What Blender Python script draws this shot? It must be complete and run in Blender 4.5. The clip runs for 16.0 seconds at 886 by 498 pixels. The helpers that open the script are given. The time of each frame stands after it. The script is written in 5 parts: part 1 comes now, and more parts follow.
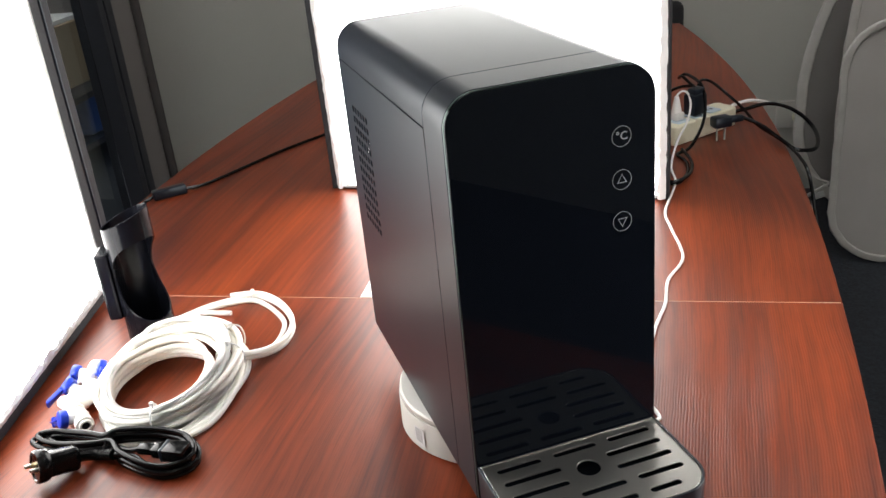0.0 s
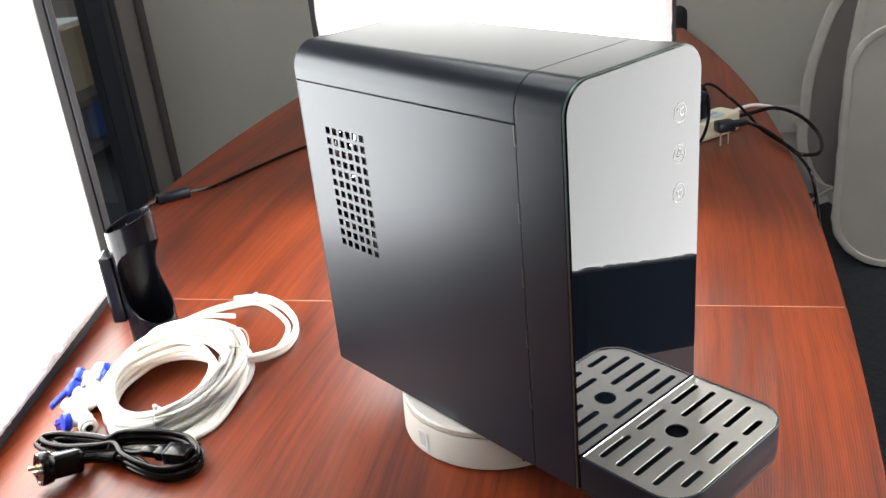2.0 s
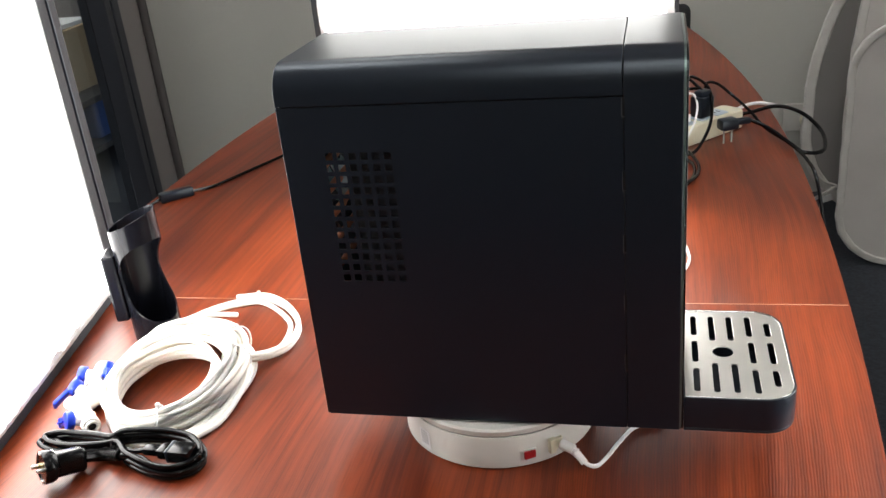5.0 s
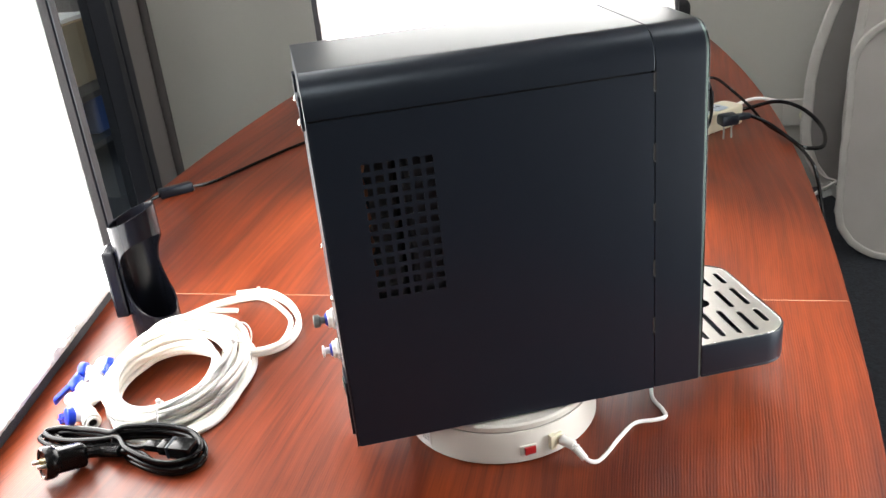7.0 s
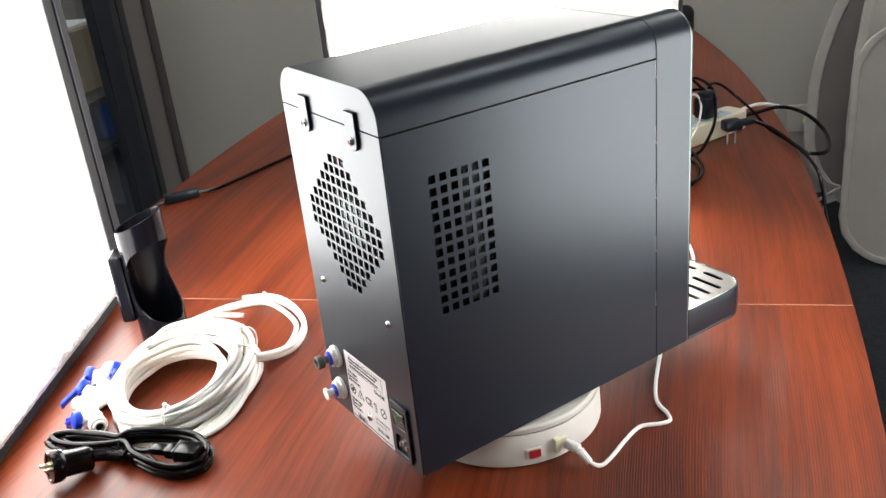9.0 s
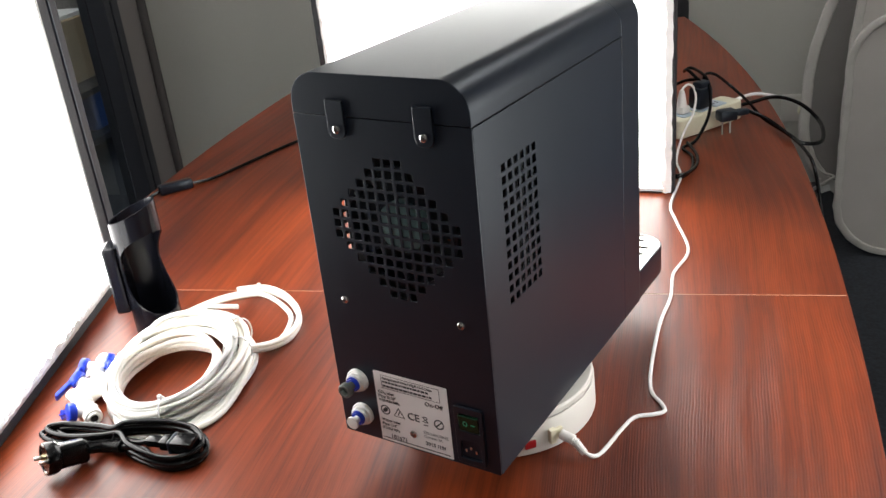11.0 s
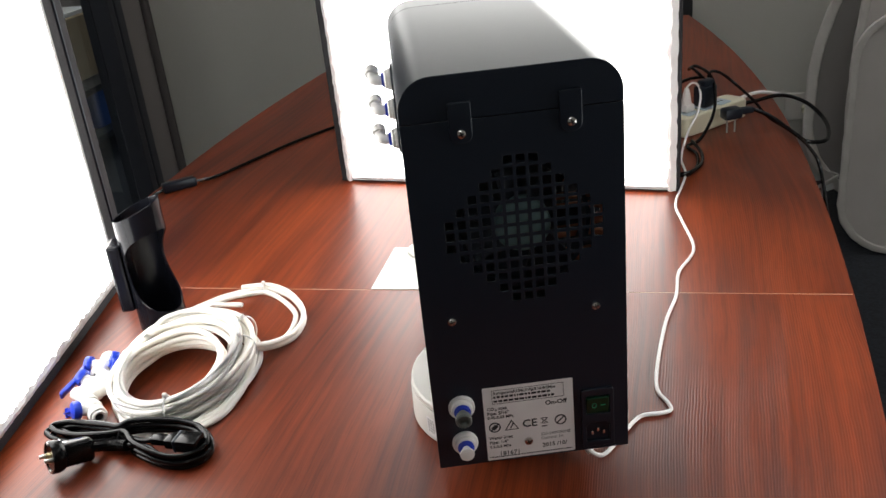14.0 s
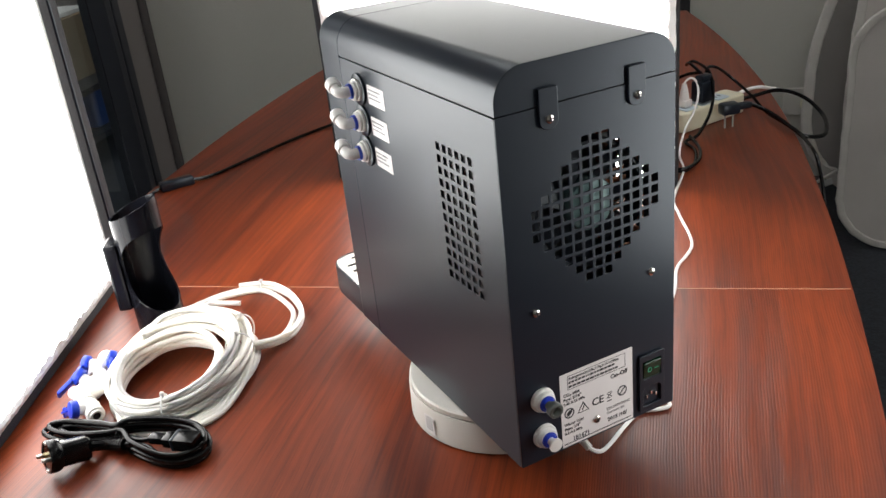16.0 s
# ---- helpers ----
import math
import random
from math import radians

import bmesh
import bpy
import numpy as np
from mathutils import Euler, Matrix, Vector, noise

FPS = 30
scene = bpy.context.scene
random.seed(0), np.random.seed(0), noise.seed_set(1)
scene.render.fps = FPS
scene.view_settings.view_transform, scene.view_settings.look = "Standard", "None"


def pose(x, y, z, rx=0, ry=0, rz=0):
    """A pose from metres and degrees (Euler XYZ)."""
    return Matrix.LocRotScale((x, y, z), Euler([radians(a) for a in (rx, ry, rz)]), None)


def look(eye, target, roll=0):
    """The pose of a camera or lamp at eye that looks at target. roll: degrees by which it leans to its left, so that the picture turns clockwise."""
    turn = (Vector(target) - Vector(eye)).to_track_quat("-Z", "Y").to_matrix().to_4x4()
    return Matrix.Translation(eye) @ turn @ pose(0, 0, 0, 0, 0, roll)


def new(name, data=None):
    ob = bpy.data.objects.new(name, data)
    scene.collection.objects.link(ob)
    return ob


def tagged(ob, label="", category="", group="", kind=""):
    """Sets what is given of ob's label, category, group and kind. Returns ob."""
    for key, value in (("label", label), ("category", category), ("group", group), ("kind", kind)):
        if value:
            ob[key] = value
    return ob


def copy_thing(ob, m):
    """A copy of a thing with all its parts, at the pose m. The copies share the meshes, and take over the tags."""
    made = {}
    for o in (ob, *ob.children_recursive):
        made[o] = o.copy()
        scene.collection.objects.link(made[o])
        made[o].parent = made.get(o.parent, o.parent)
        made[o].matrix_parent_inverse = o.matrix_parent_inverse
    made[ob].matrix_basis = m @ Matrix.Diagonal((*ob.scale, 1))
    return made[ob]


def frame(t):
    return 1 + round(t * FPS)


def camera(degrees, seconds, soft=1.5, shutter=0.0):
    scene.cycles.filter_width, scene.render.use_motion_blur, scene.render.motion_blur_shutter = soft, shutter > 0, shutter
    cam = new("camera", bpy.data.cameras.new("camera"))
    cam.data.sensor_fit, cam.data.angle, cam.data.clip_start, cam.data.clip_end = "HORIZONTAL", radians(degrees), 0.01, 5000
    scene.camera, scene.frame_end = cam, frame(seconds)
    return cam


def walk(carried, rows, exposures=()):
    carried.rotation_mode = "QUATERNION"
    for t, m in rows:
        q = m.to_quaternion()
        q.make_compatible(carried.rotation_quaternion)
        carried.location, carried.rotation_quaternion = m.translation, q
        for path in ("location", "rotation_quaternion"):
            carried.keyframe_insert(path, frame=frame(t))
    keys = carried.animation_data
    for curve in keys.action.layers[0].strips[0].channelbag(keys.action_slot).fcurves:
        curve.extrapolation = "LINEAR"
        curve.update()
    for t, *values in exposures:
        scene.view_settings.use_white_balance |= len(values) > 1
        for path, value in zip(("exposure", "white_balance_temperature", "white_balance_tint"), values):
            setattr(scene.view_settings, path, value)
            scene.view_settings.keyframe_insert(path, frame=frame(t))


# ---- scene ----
cam = camera(52.610, 16.0)
PATH = [
    (0.0, look((0.1712, -0.8999, 0.6355), (-0.0439, -0.0155, 0.2214), -5.86)),
    (0.5, look((0.1697, -0.8994, 0.6356), (-0.0442, -0.0139, 0.2231), -5.83)),
    (1.0, look((0.1706, -0.8997, 0.6365), (-0.0440, -0.0140, 0.2250), -5.89)),
    (1.5, look((0.1706, -0.8996, 0.6345), (-0.0462, -0.0137, 0.2243), -5.86)),
    (2.0, look((0.1709, -0.9014, 0.6344), (-0.0477, -0.0154, 0.2253), -5.83)),
    (2.5, look((0.1723, -0.9010, 0.6321), (-0.0482, -0.0156, 0.2229), -5.91)),
    (3.0, look((0.1743, -0.9018, 0.6318), (-0.0471, -0.0164, 0.2233), -6.01)),
    (3.5, look((0.1735, -0.9022, 0.6327), (-0.0475, -0.0161, 0.2253), -5.98)),
    (4.0, look((0.1731, -0.9025, 0.6323), (-0.0503, -0.0165, 0.2260), -6.01)),
    (6.5, look((0.1711, -0.8977, 0.6341), (-0.0496, -0.0153, 0.2185), -5.97)),
    (7.0, look((0.1711, -0.9007, 0.6343), (-0.0506, -0.0182, 0.2196), -6.01)),
    (7.5, look((0.1699, -0.9027, 0.6357), (-0.0550, -0.0197, 0.2237), -5.95)),
    (8.0, look((0.1693, -0.9057, 0.6360), (-0.0568, -0.0217, 0.2269), -6.04)),
    (8.5, look((0.1712, -0.9058, 0.6347), (-0.0557, -0.0212, 0.2272), -6.08)),
    (9.0, look((0.1711, -0.9065, 0.6344), (-0.0549, -0.0218, 0.2266), -6.14)),
    (11.5, look((0.1699, -0.9044, 0.6356), (-0.0497, -0.0238, 0.2158), -6.09)),
    (12.0, look((0.1693, -0.9045, 0.6354), (-0.0500, -0.0237, 0.2157), -6.11)),
    (12.5, look((0.1695, -0.9042, 0.6349), (-0.0488, -0.0232, 0.2151), -6.09)),
    (13.0, look((0.1663, -0.9043, 0.6343), (-0.0541, -0.0234, 0.2153), -6.02)),
    (13.5, look((0.1658, -0.9036, 0.6341), (-0.0560, -0.0234, 0.2146), -6.03)),
    (14.0, look((0.1653, -0.9030, 0.6344), (-0.0569, -0.0231, 0.2143), -6.11)),
    (14.5, look((0.1664, -0.9015, 0.6332), (-0.0572, -0.0217, 0.2136), -6.14)),
    (15.0, look((0.1659, -0.9001, 0.6323), (-0.0570, -0.0207, 0.2117), -6.27)),
    (15.5, look((0.1659, -0.8998, 0.6325), (-0.0565, -0.0212, 0.2098), -6.42)),
    (16.0, look((0.1674, -0.9004, 0.6322), (-0.0543, -0.0216, 0.2096), -6.44)),
]
EXPOSURES = [(0.0, -0.21), (0.5, -0.02), (1.0, 0.21), (1.5, 0.25), (2.0, 0.18), (2.5, 0.06), (3.0, 0.08), (3.5, 0.14), (4.0, 0.2), (6.5, 0.48), (7.0, 0.52), (7.5, 0.46), (8.0, 0.3), (8.5, 0.16), (9.0, 0.11), (11.5, -0.05), (12.0, -0.03), (12.5, -0.05), (13.0, -0.35), (13.5, -0.55), (14.0, -0.55), (14.5, -0.49), (15.0, -0.45), (15.5, -0.41), (16.0, -0.37)]
walk(cam, PATH, EXPOSURES)

# ---- world, light ----
world = bpy.data.worlds.new("world")
scene.world = world
world.use_nodes = True
wn = world.node_tree
sky = wn.nodes.new("ShaderNodeTexSky")
sky.sky_type = "NISHITA"
sky.sun_disc = False
sky.sun_elevation, sky.sun_rotation = radians(35), radians(120)
wn.links.new(sky.outputs[0], wn.nodes["Background"].inputs[0])
wn.nodes["Background"].inputs[1].default_value = 0.08
PANEL_GLOW = 9.4
CEILING_FILL = 8.6

# ---- materials ----
def mat(name, color, rough=0.5, metal=0.0, noise_scale=0.0, vary=0.15, bump=0.0, bump_scale=200.0, spec=0.5, coat=0.0,
        emit=None, strength=0.0, trans=0.0, sub=0.0, rvar=0.04, tint=None):
    m = bpy.data.materials.new(name)
    m.use_nodes = True
    nt = m.node_tree
    b = nt.nodes["Principled BSDF"]
    b.inputs["Base Color"].default_value = (*color, 1)
    b.inputs["Roughness"].default_value = rough
    b.inputs["Metallic"].default_value = metal
    b.inputs["Specular IOR Level"].default_value = spec
    b.inputs["Coat Weight"].default_value = coat
    b.inputs["Transmission Weight"].default_value = trans
    b.inputs["Subsurface Weight"].default_value = sub
    if sub:
        b.inputs["Subsurface Radius"].default_value = (0.012, 0.012, 0.012)
        b.inputs["Subsurface Scale"].default_value = 1.0
    if tint:
        b.inputs["Specular Tint"].default_value = (*tint, 1)
    if emit:
        b.inputs["Emission Color"].default_value = (*emit, 1)
        b.inputs["Emission Strength"].default_value = strength
    tc = nt.nodes.new("ShaderNodeTexCoord")
    if noise_scale:
        n = nt.nodes.new("ShaderNodeTexNoise")
        n.inputs["Scale"].default_value = noise_scale
        n.inputs["Detail"].default_value = 5
        nt.links.new(tc.outputs["Object"], n.inputs["Vector"])
        mix = nt.nodes.new("ShaderNodeMix")
        mix.data_type = "RGBA"
        mix.inputs[6].default_value = (*[c * (1 - vary) for c in color], 1)
        mix.inputs[7].default_value = (*[min(1, c * (1 + vary)) for c in color], 1)
        nt.links.new(n.outputs["Fac"], mix.inputs[0])
        nt.links.new(mix.outputs[2], b.inputs["Base Color"])
        ramp = nt.nodes.new("ShaderNodeMapRange")
        ramp.inputs["To Min"].default_value = max(0.0, rough - rvar)
        ramp.inputs["To Max"].default_value = min(1.0, rough + rvar)
        nt.links.new(n.outputs["Fac"], ramp.inputs["Value"])
        nt.links.new(ramp.outputs[0], b.inputs["Roughness"])
    if bump:
        n2 = nt.nodes.new("ShaderNodeTexNoise")
        n2.inputs["Scale"].default_value = bump_scale
        n2.inputs["Detail"].default_value = 3
        nt.links.new(tc.outputs["Object"], n2.inputs["Vector"])
        bp = nt.nodes.new("ShaderNodeBump")
        bp.inputs["Strength"].default_value = bump
        bp.inputs["Distance"].default_value = 0.002
        nt.links.new(n2.outputs["Fac"], bp.inputs["Height"])
        nt.links.new(bp.outputs[0], b.inputs["Normal"])
    return m


def wood_mat(name, turn, seed):
    """Red-brown laminate: long wavering furrows that come and go, fine pores and a soft broad figure."""
    m = bpy.data.materials.new(name)
    m.use_nodes = True
    nt = m.node_tree
    lk = nt.links.new
    b = nt.nodes["Principled BSDF"]
    tc = nt.nodes.new("ShaderNodeTexCoord")
    mp = nt.nodes.new("ShaderNodeMapping")
    mp.inputs["Rotation"].default_value = (0, 0, radians(turn))
    mp.inputs["Location"].default_value = (seed, seed * 0.3, 0)
    lk(tc.outputs["Object"], mp.inputs["Vector"])

    def stretch(src, sx, sy, scale, detail, dist=0.0):
        q = nt.nodes.new("ShaderNodeMapping")
        q.inputs["Scale"].default_value = (sx, sy, 1)
        lk(src, q.inputs["Vector"])
        n = nt.nodes.new("ShaderNodeTexNoise")
        n.inputs["Scale"].default_value = scale
        n.inputs["Detail"].default_value = detail
        n.inputs["Distortion"].default_value = dist
        lk(q.outputs[0], n.inputs["Vector"])
        return n.outputs["Fac"]

    def math_node(op, a, b2):
        n = nt.nodes.new("ShaderNodeMath")
        n.operation = op
        for k, v in enumerate((a, b2)):
            if isinstance(v, (int, float)):
                n.inputs[k].default_value = v
            else:
                lk(v, n.inputs[k])
        return n.outputs[0]

    def ramp(src, p0, p1, c0, c1):
        r = nt.nodes.new("ShaderNodeValToRGB")
        r.color_ramp.elements[0].position, r.color_ramp.elements[1].position = p0, p1
        r.color_ramp.elements[0].color, r.color_ramp.elements[1].color = (*c0, 1), (*c1, 1)
        lk(src, r.inputs[0])
        return r.outputs[0]

    # the grain sways: broad bends shift it sideways
    bend = stretch(mp.outputs[0], 2.4, 1.0, 1.0, 1)
    wobble = stretch(mp.outputs[0], 30, 6, 1.0, 2)
    off = math_node("ADD", math_node("MULTIPLY", bend, 0.13), math_node("MULTIPLY", wobble, 0.007))
    comb = nt.nodes.new("ShaderNodeCombineXYZ")
    lk(off, comb.inputs[0])
    add = nt.nodes.new("ShaderNodeVectorMath")
    lk(mp.outputs[0], add.inputs[0]), lk(comb.outputs[0], add.inputs[1])
    src = add.outputs[0]
    wave = nt.nodes.new("ShaderNodeTexWave")
    wave.wave_type, wave.bands_direction, wave.wave_profile = "BANDS", "X", "SIN"
    wave.inputs["Scale"].default_value = 104.0
    wave.inputs["Distortion"].default_value, wave.inputs["Detail"].default_value, wave.inputs["Detail Scale"].default_value = 1.6, 2.0, 0.35
    lk(src, wave.inputs["Vector"])
    patch = stretch(src, 3.4, 0.55, 1.3, 3)
    broad = stretch(src, 7, 0.9, 1.5, 4, 0.6)
    streak = stretch(src, 120, 2.2, 1.0, 4)
    pore = stretch(src, 420, 14, 1.0, 2)
    mm = nt.nodes.new("ShaderNodeMix")
    mm.inputs[0].default_value = 0.38
    lk(broad, mm.inputs[2]), lk(streak, mm.inputs[3])
    base = ramp(mm.outputs[0], 0.36, 0.66, WOOD_DARK, WOOD_LIGHT)
    sep = nt.nodes.new("ShaderNodeSeparateXYZ")
    lk(tc.outputs["Object"], sep.inputs[0])

    def fade(src2, a, b2, c, d2):
        n = nt.nodes.new("ShaderNodeMapRange")
        for k, v in zip(("From Min", "From Max", "To Min", "To Max"), (a, b2, c, d2)):
            n.inputs[k].default_value = v
        lk(src2, n.inputs["Value"])
        return n.outputs[0]

    # plain-sawn middle: open grain runs in one broad band, the flanks are close-grained
    band = fade(math_node("ABSOLUTE", math_node("SUBTRACT", sep.outputs[0], 0.225), 0.0), 0.10, 0.25, 1.0, 0.16)
    band = math_node("MULTIPLY", band, fade(sep.outputs[1], 0.4, 0.85, 1.0, 0.3))
    strength = math_node("MULTIPLY", math_node("MULTIPLY", ramp(patch, 0.36, 0.56, (0.34, 0.34, 0.34), (1, 1, 1)), 0.85), band)
    furrow = math_node("MULTIPLY", math_node("MULTIPLY", math_node("POWER", wave.outputs["Fac"], 1.5), strength), ramp(stretch(src, 45, 5, 1.0, 2), 0.3, 0.55, (0.4, 0.4, 0.4), (1, 1, 1)))
    m1 = nt.nodes.new("ShaderNodeMix")
    m1.data_type = "RGBA"
    lk(math_node("MULTIPLY", furrow, 0.42), m1.inputs[0]), lk(base, m1.inputs[6])
    m1.inputs[7].default_value = (*[c * 0.5 for c in WOOD_DARK], 1)
    mu = nt.nodes.new("ShaderNodeMix")
    mu.data_type, mu.blend_type = "RGBA", "MULTIPLY"
    mu.inputs[0].default_value = 0.42
    lk(m1.outputs[2], mu.inputs[6]), lk(ramp(pore, 0.36, 0.5, (0.5, 0.42, 0.4), (1, 1, 1)), mu.inputs[7])
    lk(mu.outputs[2], b.inputs["Base Color"])
    b.inputs["Specular IOR Level"].default_value = 0.36
    rr = nt.nodes.new("ShaderNodeMapRange")
    rr.inputs["To Min"].default_value, rr.inputs["To Max"].default_value = 0.30, 0.40
    lk(pore, rr.inputs["Value"]), lk(rr.outputs[0], b.inputs["Roughness"])
    bp = nt.nodes.new("ShaderNodeBump")
    bp.inputs["Strength"].default_value, bp.inputs["Distance"].default_value = 0.48, 0.0008
    bp.invert = True
    lk(math_node("ADD", furrow, math_node("MULTIPLY", pore, -0.12)), bp.inputs["Height"]), lk(bp.outputs[0], b.inputs["Normal"])
    return m


WOOD_DARK, WOOD_LIGHT = (0.082, 0.0118, 0.0035), (0.255, 0.0445, 0.0110)
M_WOOD_NEAR = wood_mat("red_brown_laminate", 2, 0.0)
M_WOOD_FAR = wood_mat("red_brown_laminate_far", 2, 0.03)
M_WOOD_EDGE = mat("dark_edge_band", (0.12, 0.03, 0.016), 0.45, noise_scale=30)
# Blue base and specular tint of these blacks stand in for cool room light.
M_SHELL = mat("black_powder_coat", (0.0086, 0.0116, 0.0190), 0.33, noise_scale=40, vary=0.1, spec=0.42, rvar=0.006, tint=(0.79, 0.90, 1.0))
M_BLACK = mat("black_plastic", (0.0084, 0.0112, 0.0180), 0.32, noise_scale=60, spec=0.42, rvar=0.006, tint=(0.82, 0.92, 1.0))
M_GLASS = mat("black_glass", (0.0044, 0.0060, 0.0098), 0.02, spec=0.33, tint=(0.92, 0.96, 1.0))
M_GAP = mat("dark_gap", (0.003, 0.003, 0.003), 0.8)
M_STEEL = mat("brushed_steel", (0.68, 0.66, 0.62), 0.34, 1.0, noise_scale=90, vary=0.04, bump=0.01, bump_scale=900)
M_SCREW = mat("bright_steel", (0.7, 0.69, 0.67), 0.22, 1.0, noise_scale=300)
M_TAB = mat("dull_metal", (0.22, 0.22, 0.23), 0.4, 1.0)
M_WHITE = mat("white_plastic", (0.62, 0.60, 0.56), 0.4, noise_scale=25, vary=0.04)
M_CREAM = mat("cream_plastic", (0.72, 0.68, 0.52), 0.42, noise_scale=25, vary=0.05)
M_CABLE_W = mat("white_cable", (0.78, 0.76, 0.74), 0.45, noise_scale=60, vary=0.05)
M_CABLE_B = mat("black_rubber", (0.0035, 0.0035, 0.004), 0.22, spec=0.2, noise_scale=80)
M_TUBE = mat("milky_tube", (0.89, 0.845, 0.755), 0.34, noise_scale=14, vary=0.05, sub=1.0)
M_FIT = mat("white_fitting", (0.72, 0.71, 0.69), 0.35, noise_scale=50, vary=0.05)
M_BLUE = mat("blue_plastic", (0.007, 0.035, 0.42), 0.32, noise_scale=50)
M_RED = mat("red_switch", (0.33, 0.012, 0.015), 0.35, noise_scale=50)
M_GREEN = mat("green_rocker", (0.001, 0.020, 0.008), 0.22, noise_scale=60)
M_LABEL = mat("silver_label", (0.72, 0.70, 0.70), 0.45, noise_scale=60, vary=0.04)
M_INK = mat("dark_ink", (0.03, 0.03, 0.035), 0.6)
M_GREYINK = mat("grey_ink", (0.3, 0.3, 0.3), 0.6)
M_MARK = mat("pale_print", (0.82, 0.84, 0.86), 0.4)
M_PRINT = mat("print_under_glass", (0.37, 0.385, 0.40), 0.02)
M_COPPER = mat("copper", (0.6, 0.28, 0.17), 0.55, 1.0, noise_scale=80)
M_FIN = mat("aluminium_fins", (0.15, 0.25, 0.25), 0.4, 0.2, noise_scale=80)
M_BRASS = mat("brass_pin", (0.62, 0.5, 0.26), 0.3, 1.0, noise_scale=80)
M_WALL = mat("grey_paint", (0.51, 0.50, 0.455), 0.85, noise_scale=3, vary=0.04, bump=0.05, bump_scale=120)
# Same finish as M_WALL, in a taupe about half as pale.
M_WALL_SIDE = mat("taupe_side_wall", (0.25, 0.225, 0.22), 0.85, noise_scale=3, vary=0.04, bump=0.05, bump_scale=120)
M_CEIL = mat("ceiling_paint", (0.6, 0.6, 0.58), 0.9, noise_scale=4, vary=0.03)
M_CARPET = mat("dark_carpet", (0.024, 0.028, 0.036), 0.95, noise_scale=110, vary=0.9, bump=1.0, bump_scale=140)
M_FABRIC = mat("grey_white_fabric", (0.62, 0.585, 0.56), 0.9, noise_scale=6, vary=0.1, bump=0.3, bump_scale=500)
M_MESH = mat("grey_mesh", (0.27, 0.255, 0.245), 0.9, noise_scale=5, vary=0.12, bump=0.3, bump_scale=600)
M_PIPING = mat("white_piping", (0.64, 0.615, 0.58), 0.85, noise_scale=20, bump=0.3, bump_scale=300)
M_BLACKCLOTH = mat("black_cloth", (0.015, 0.015, 0.018), 0.8, noise_scale=40, bump=0.3, bump_scale=700)
M_HEM = mat("pale_hem", (0.55, 0.55, 0.55), 0.9, noise_scale=120, vary=0.3, bump=0.4, bump_scale=300)
M_HEMWHITE = mat("white_gathered_cloth", (0.85, 0.84, 0.83), 0.9, noise_scale=60, vary=0.1, bump=0.3, bump_scale=300)
M_DIFFUSER = mat("lit_diffuser", (0.85, 0.85, 0.85), 0.9, emit=(1.0, 0.985, 0.955), strength=PANEL_GLOW)
M_FILL_LAMP = mat("fill_lamp_diffuser", (0.8, 0.8, 0.8), 0.8, emit=(0.98, 0.985, 0.97), strength=CEILING_FILL)
M_FRAME = mat("dark_metal_frame", (0.040, 0.042, 0.052), 0.3, 0.2, noise_scale=6, vary=0.08, rvar=0.015)
M_PAPER = mat("white_paper", (0.8, 0.8, 0.78), 0.8, noise_scale=30, vary=0.03)
M_PANE = mat("window_glass", (0.8, 0.85, 0.85), 0.02, trans=1.0)
M_BOX = mat("brown_cardboard", (0.4, 0.29, 0.17), 0.85, noise_scale=12)
M_NAVY = mat("navy_fabric", (0.03, 0.08, 0.26), 0.9, noise_scale=30)
M_CLEAR = mat("grey_clear_plastic", (0.35, 0.38, 0.36), 0.2, noise_scale=40)

M_GREENMARK = mat("green_print", (0.03, 0.30, 0.17), 0.4)
TURN = [(0.0, 29.91), (0.5, 35.93), (1.0, 41.92), (1.5, 47.85), (2.0, 53.61), (2.5, 59.48), (3.0, 65.38), (3.5, 71.30), (4.0, 77.30), (4.5, 83.28), (5.0, 89.26), (5.5, 95.24), (6.0, 101.22), (6.5, 107.20), (7.0, 113.15), (7.5, 119.01), (8.0, 124.78), (8.5, 130.46), (9.0, 136.31), (9.5, 142.25), (10.0, 148.19), (10.5, 154.12), (11.0, 160.06), (11.5, 166.00), (12.0, 172.10), (12.5, 178.26), (13.0, 184.34), (13.5, 190.28), (14.0, 196.15), (14.5, 202.05), (15.0, 208.04), (15.5, 214.02), (16.0, 219.95)]

# ---- mesh helpers ----
def part(name, bm, material, parent=None, label="", smooth=False, weighted=False):
    """Links a bmesh as one mesh object under a thing or a part."""
    me = bpy.data.meshes.new(name)
    bmesh.ops.recalc_face_normals(bm, faces=bm.faces)
    bm.to_mesh(me)
    bm.free()
    if smooth:
        me.polygons.foreach_set("use_smooth", [True] * len(me.polygons))
        me.set_sharp_from_angle(angle=radians(35))
    me.materials.append(material)
    ob = new(name, me)
    ob.parent = parent
    if label:
        tagged(ob, label)
    if weighted:
        ob.modifiers.new("weighted", "WEIGHTED_NORMAL").keep_sharp = True
    return ob


def empty(name, label, category, m=None, group=""):
    ob = tagged(new(name), label, category, group)
    if m is not None:
        ob.matrix_basis = m
    return ob


def shift(bm, m):
    bmesh.ops.transform(bm, matrix=m, verts=bm.verts)
    return bm


def join(*bms):
    out = bms[0]
    for b in bms[1:]:
        me = bpy.data.meshes.new("tmp")
        b.to_mesh(me)
        b.free()
        out.from_mesh(me)
        bpy.data.meshes.remove(me)
    return out


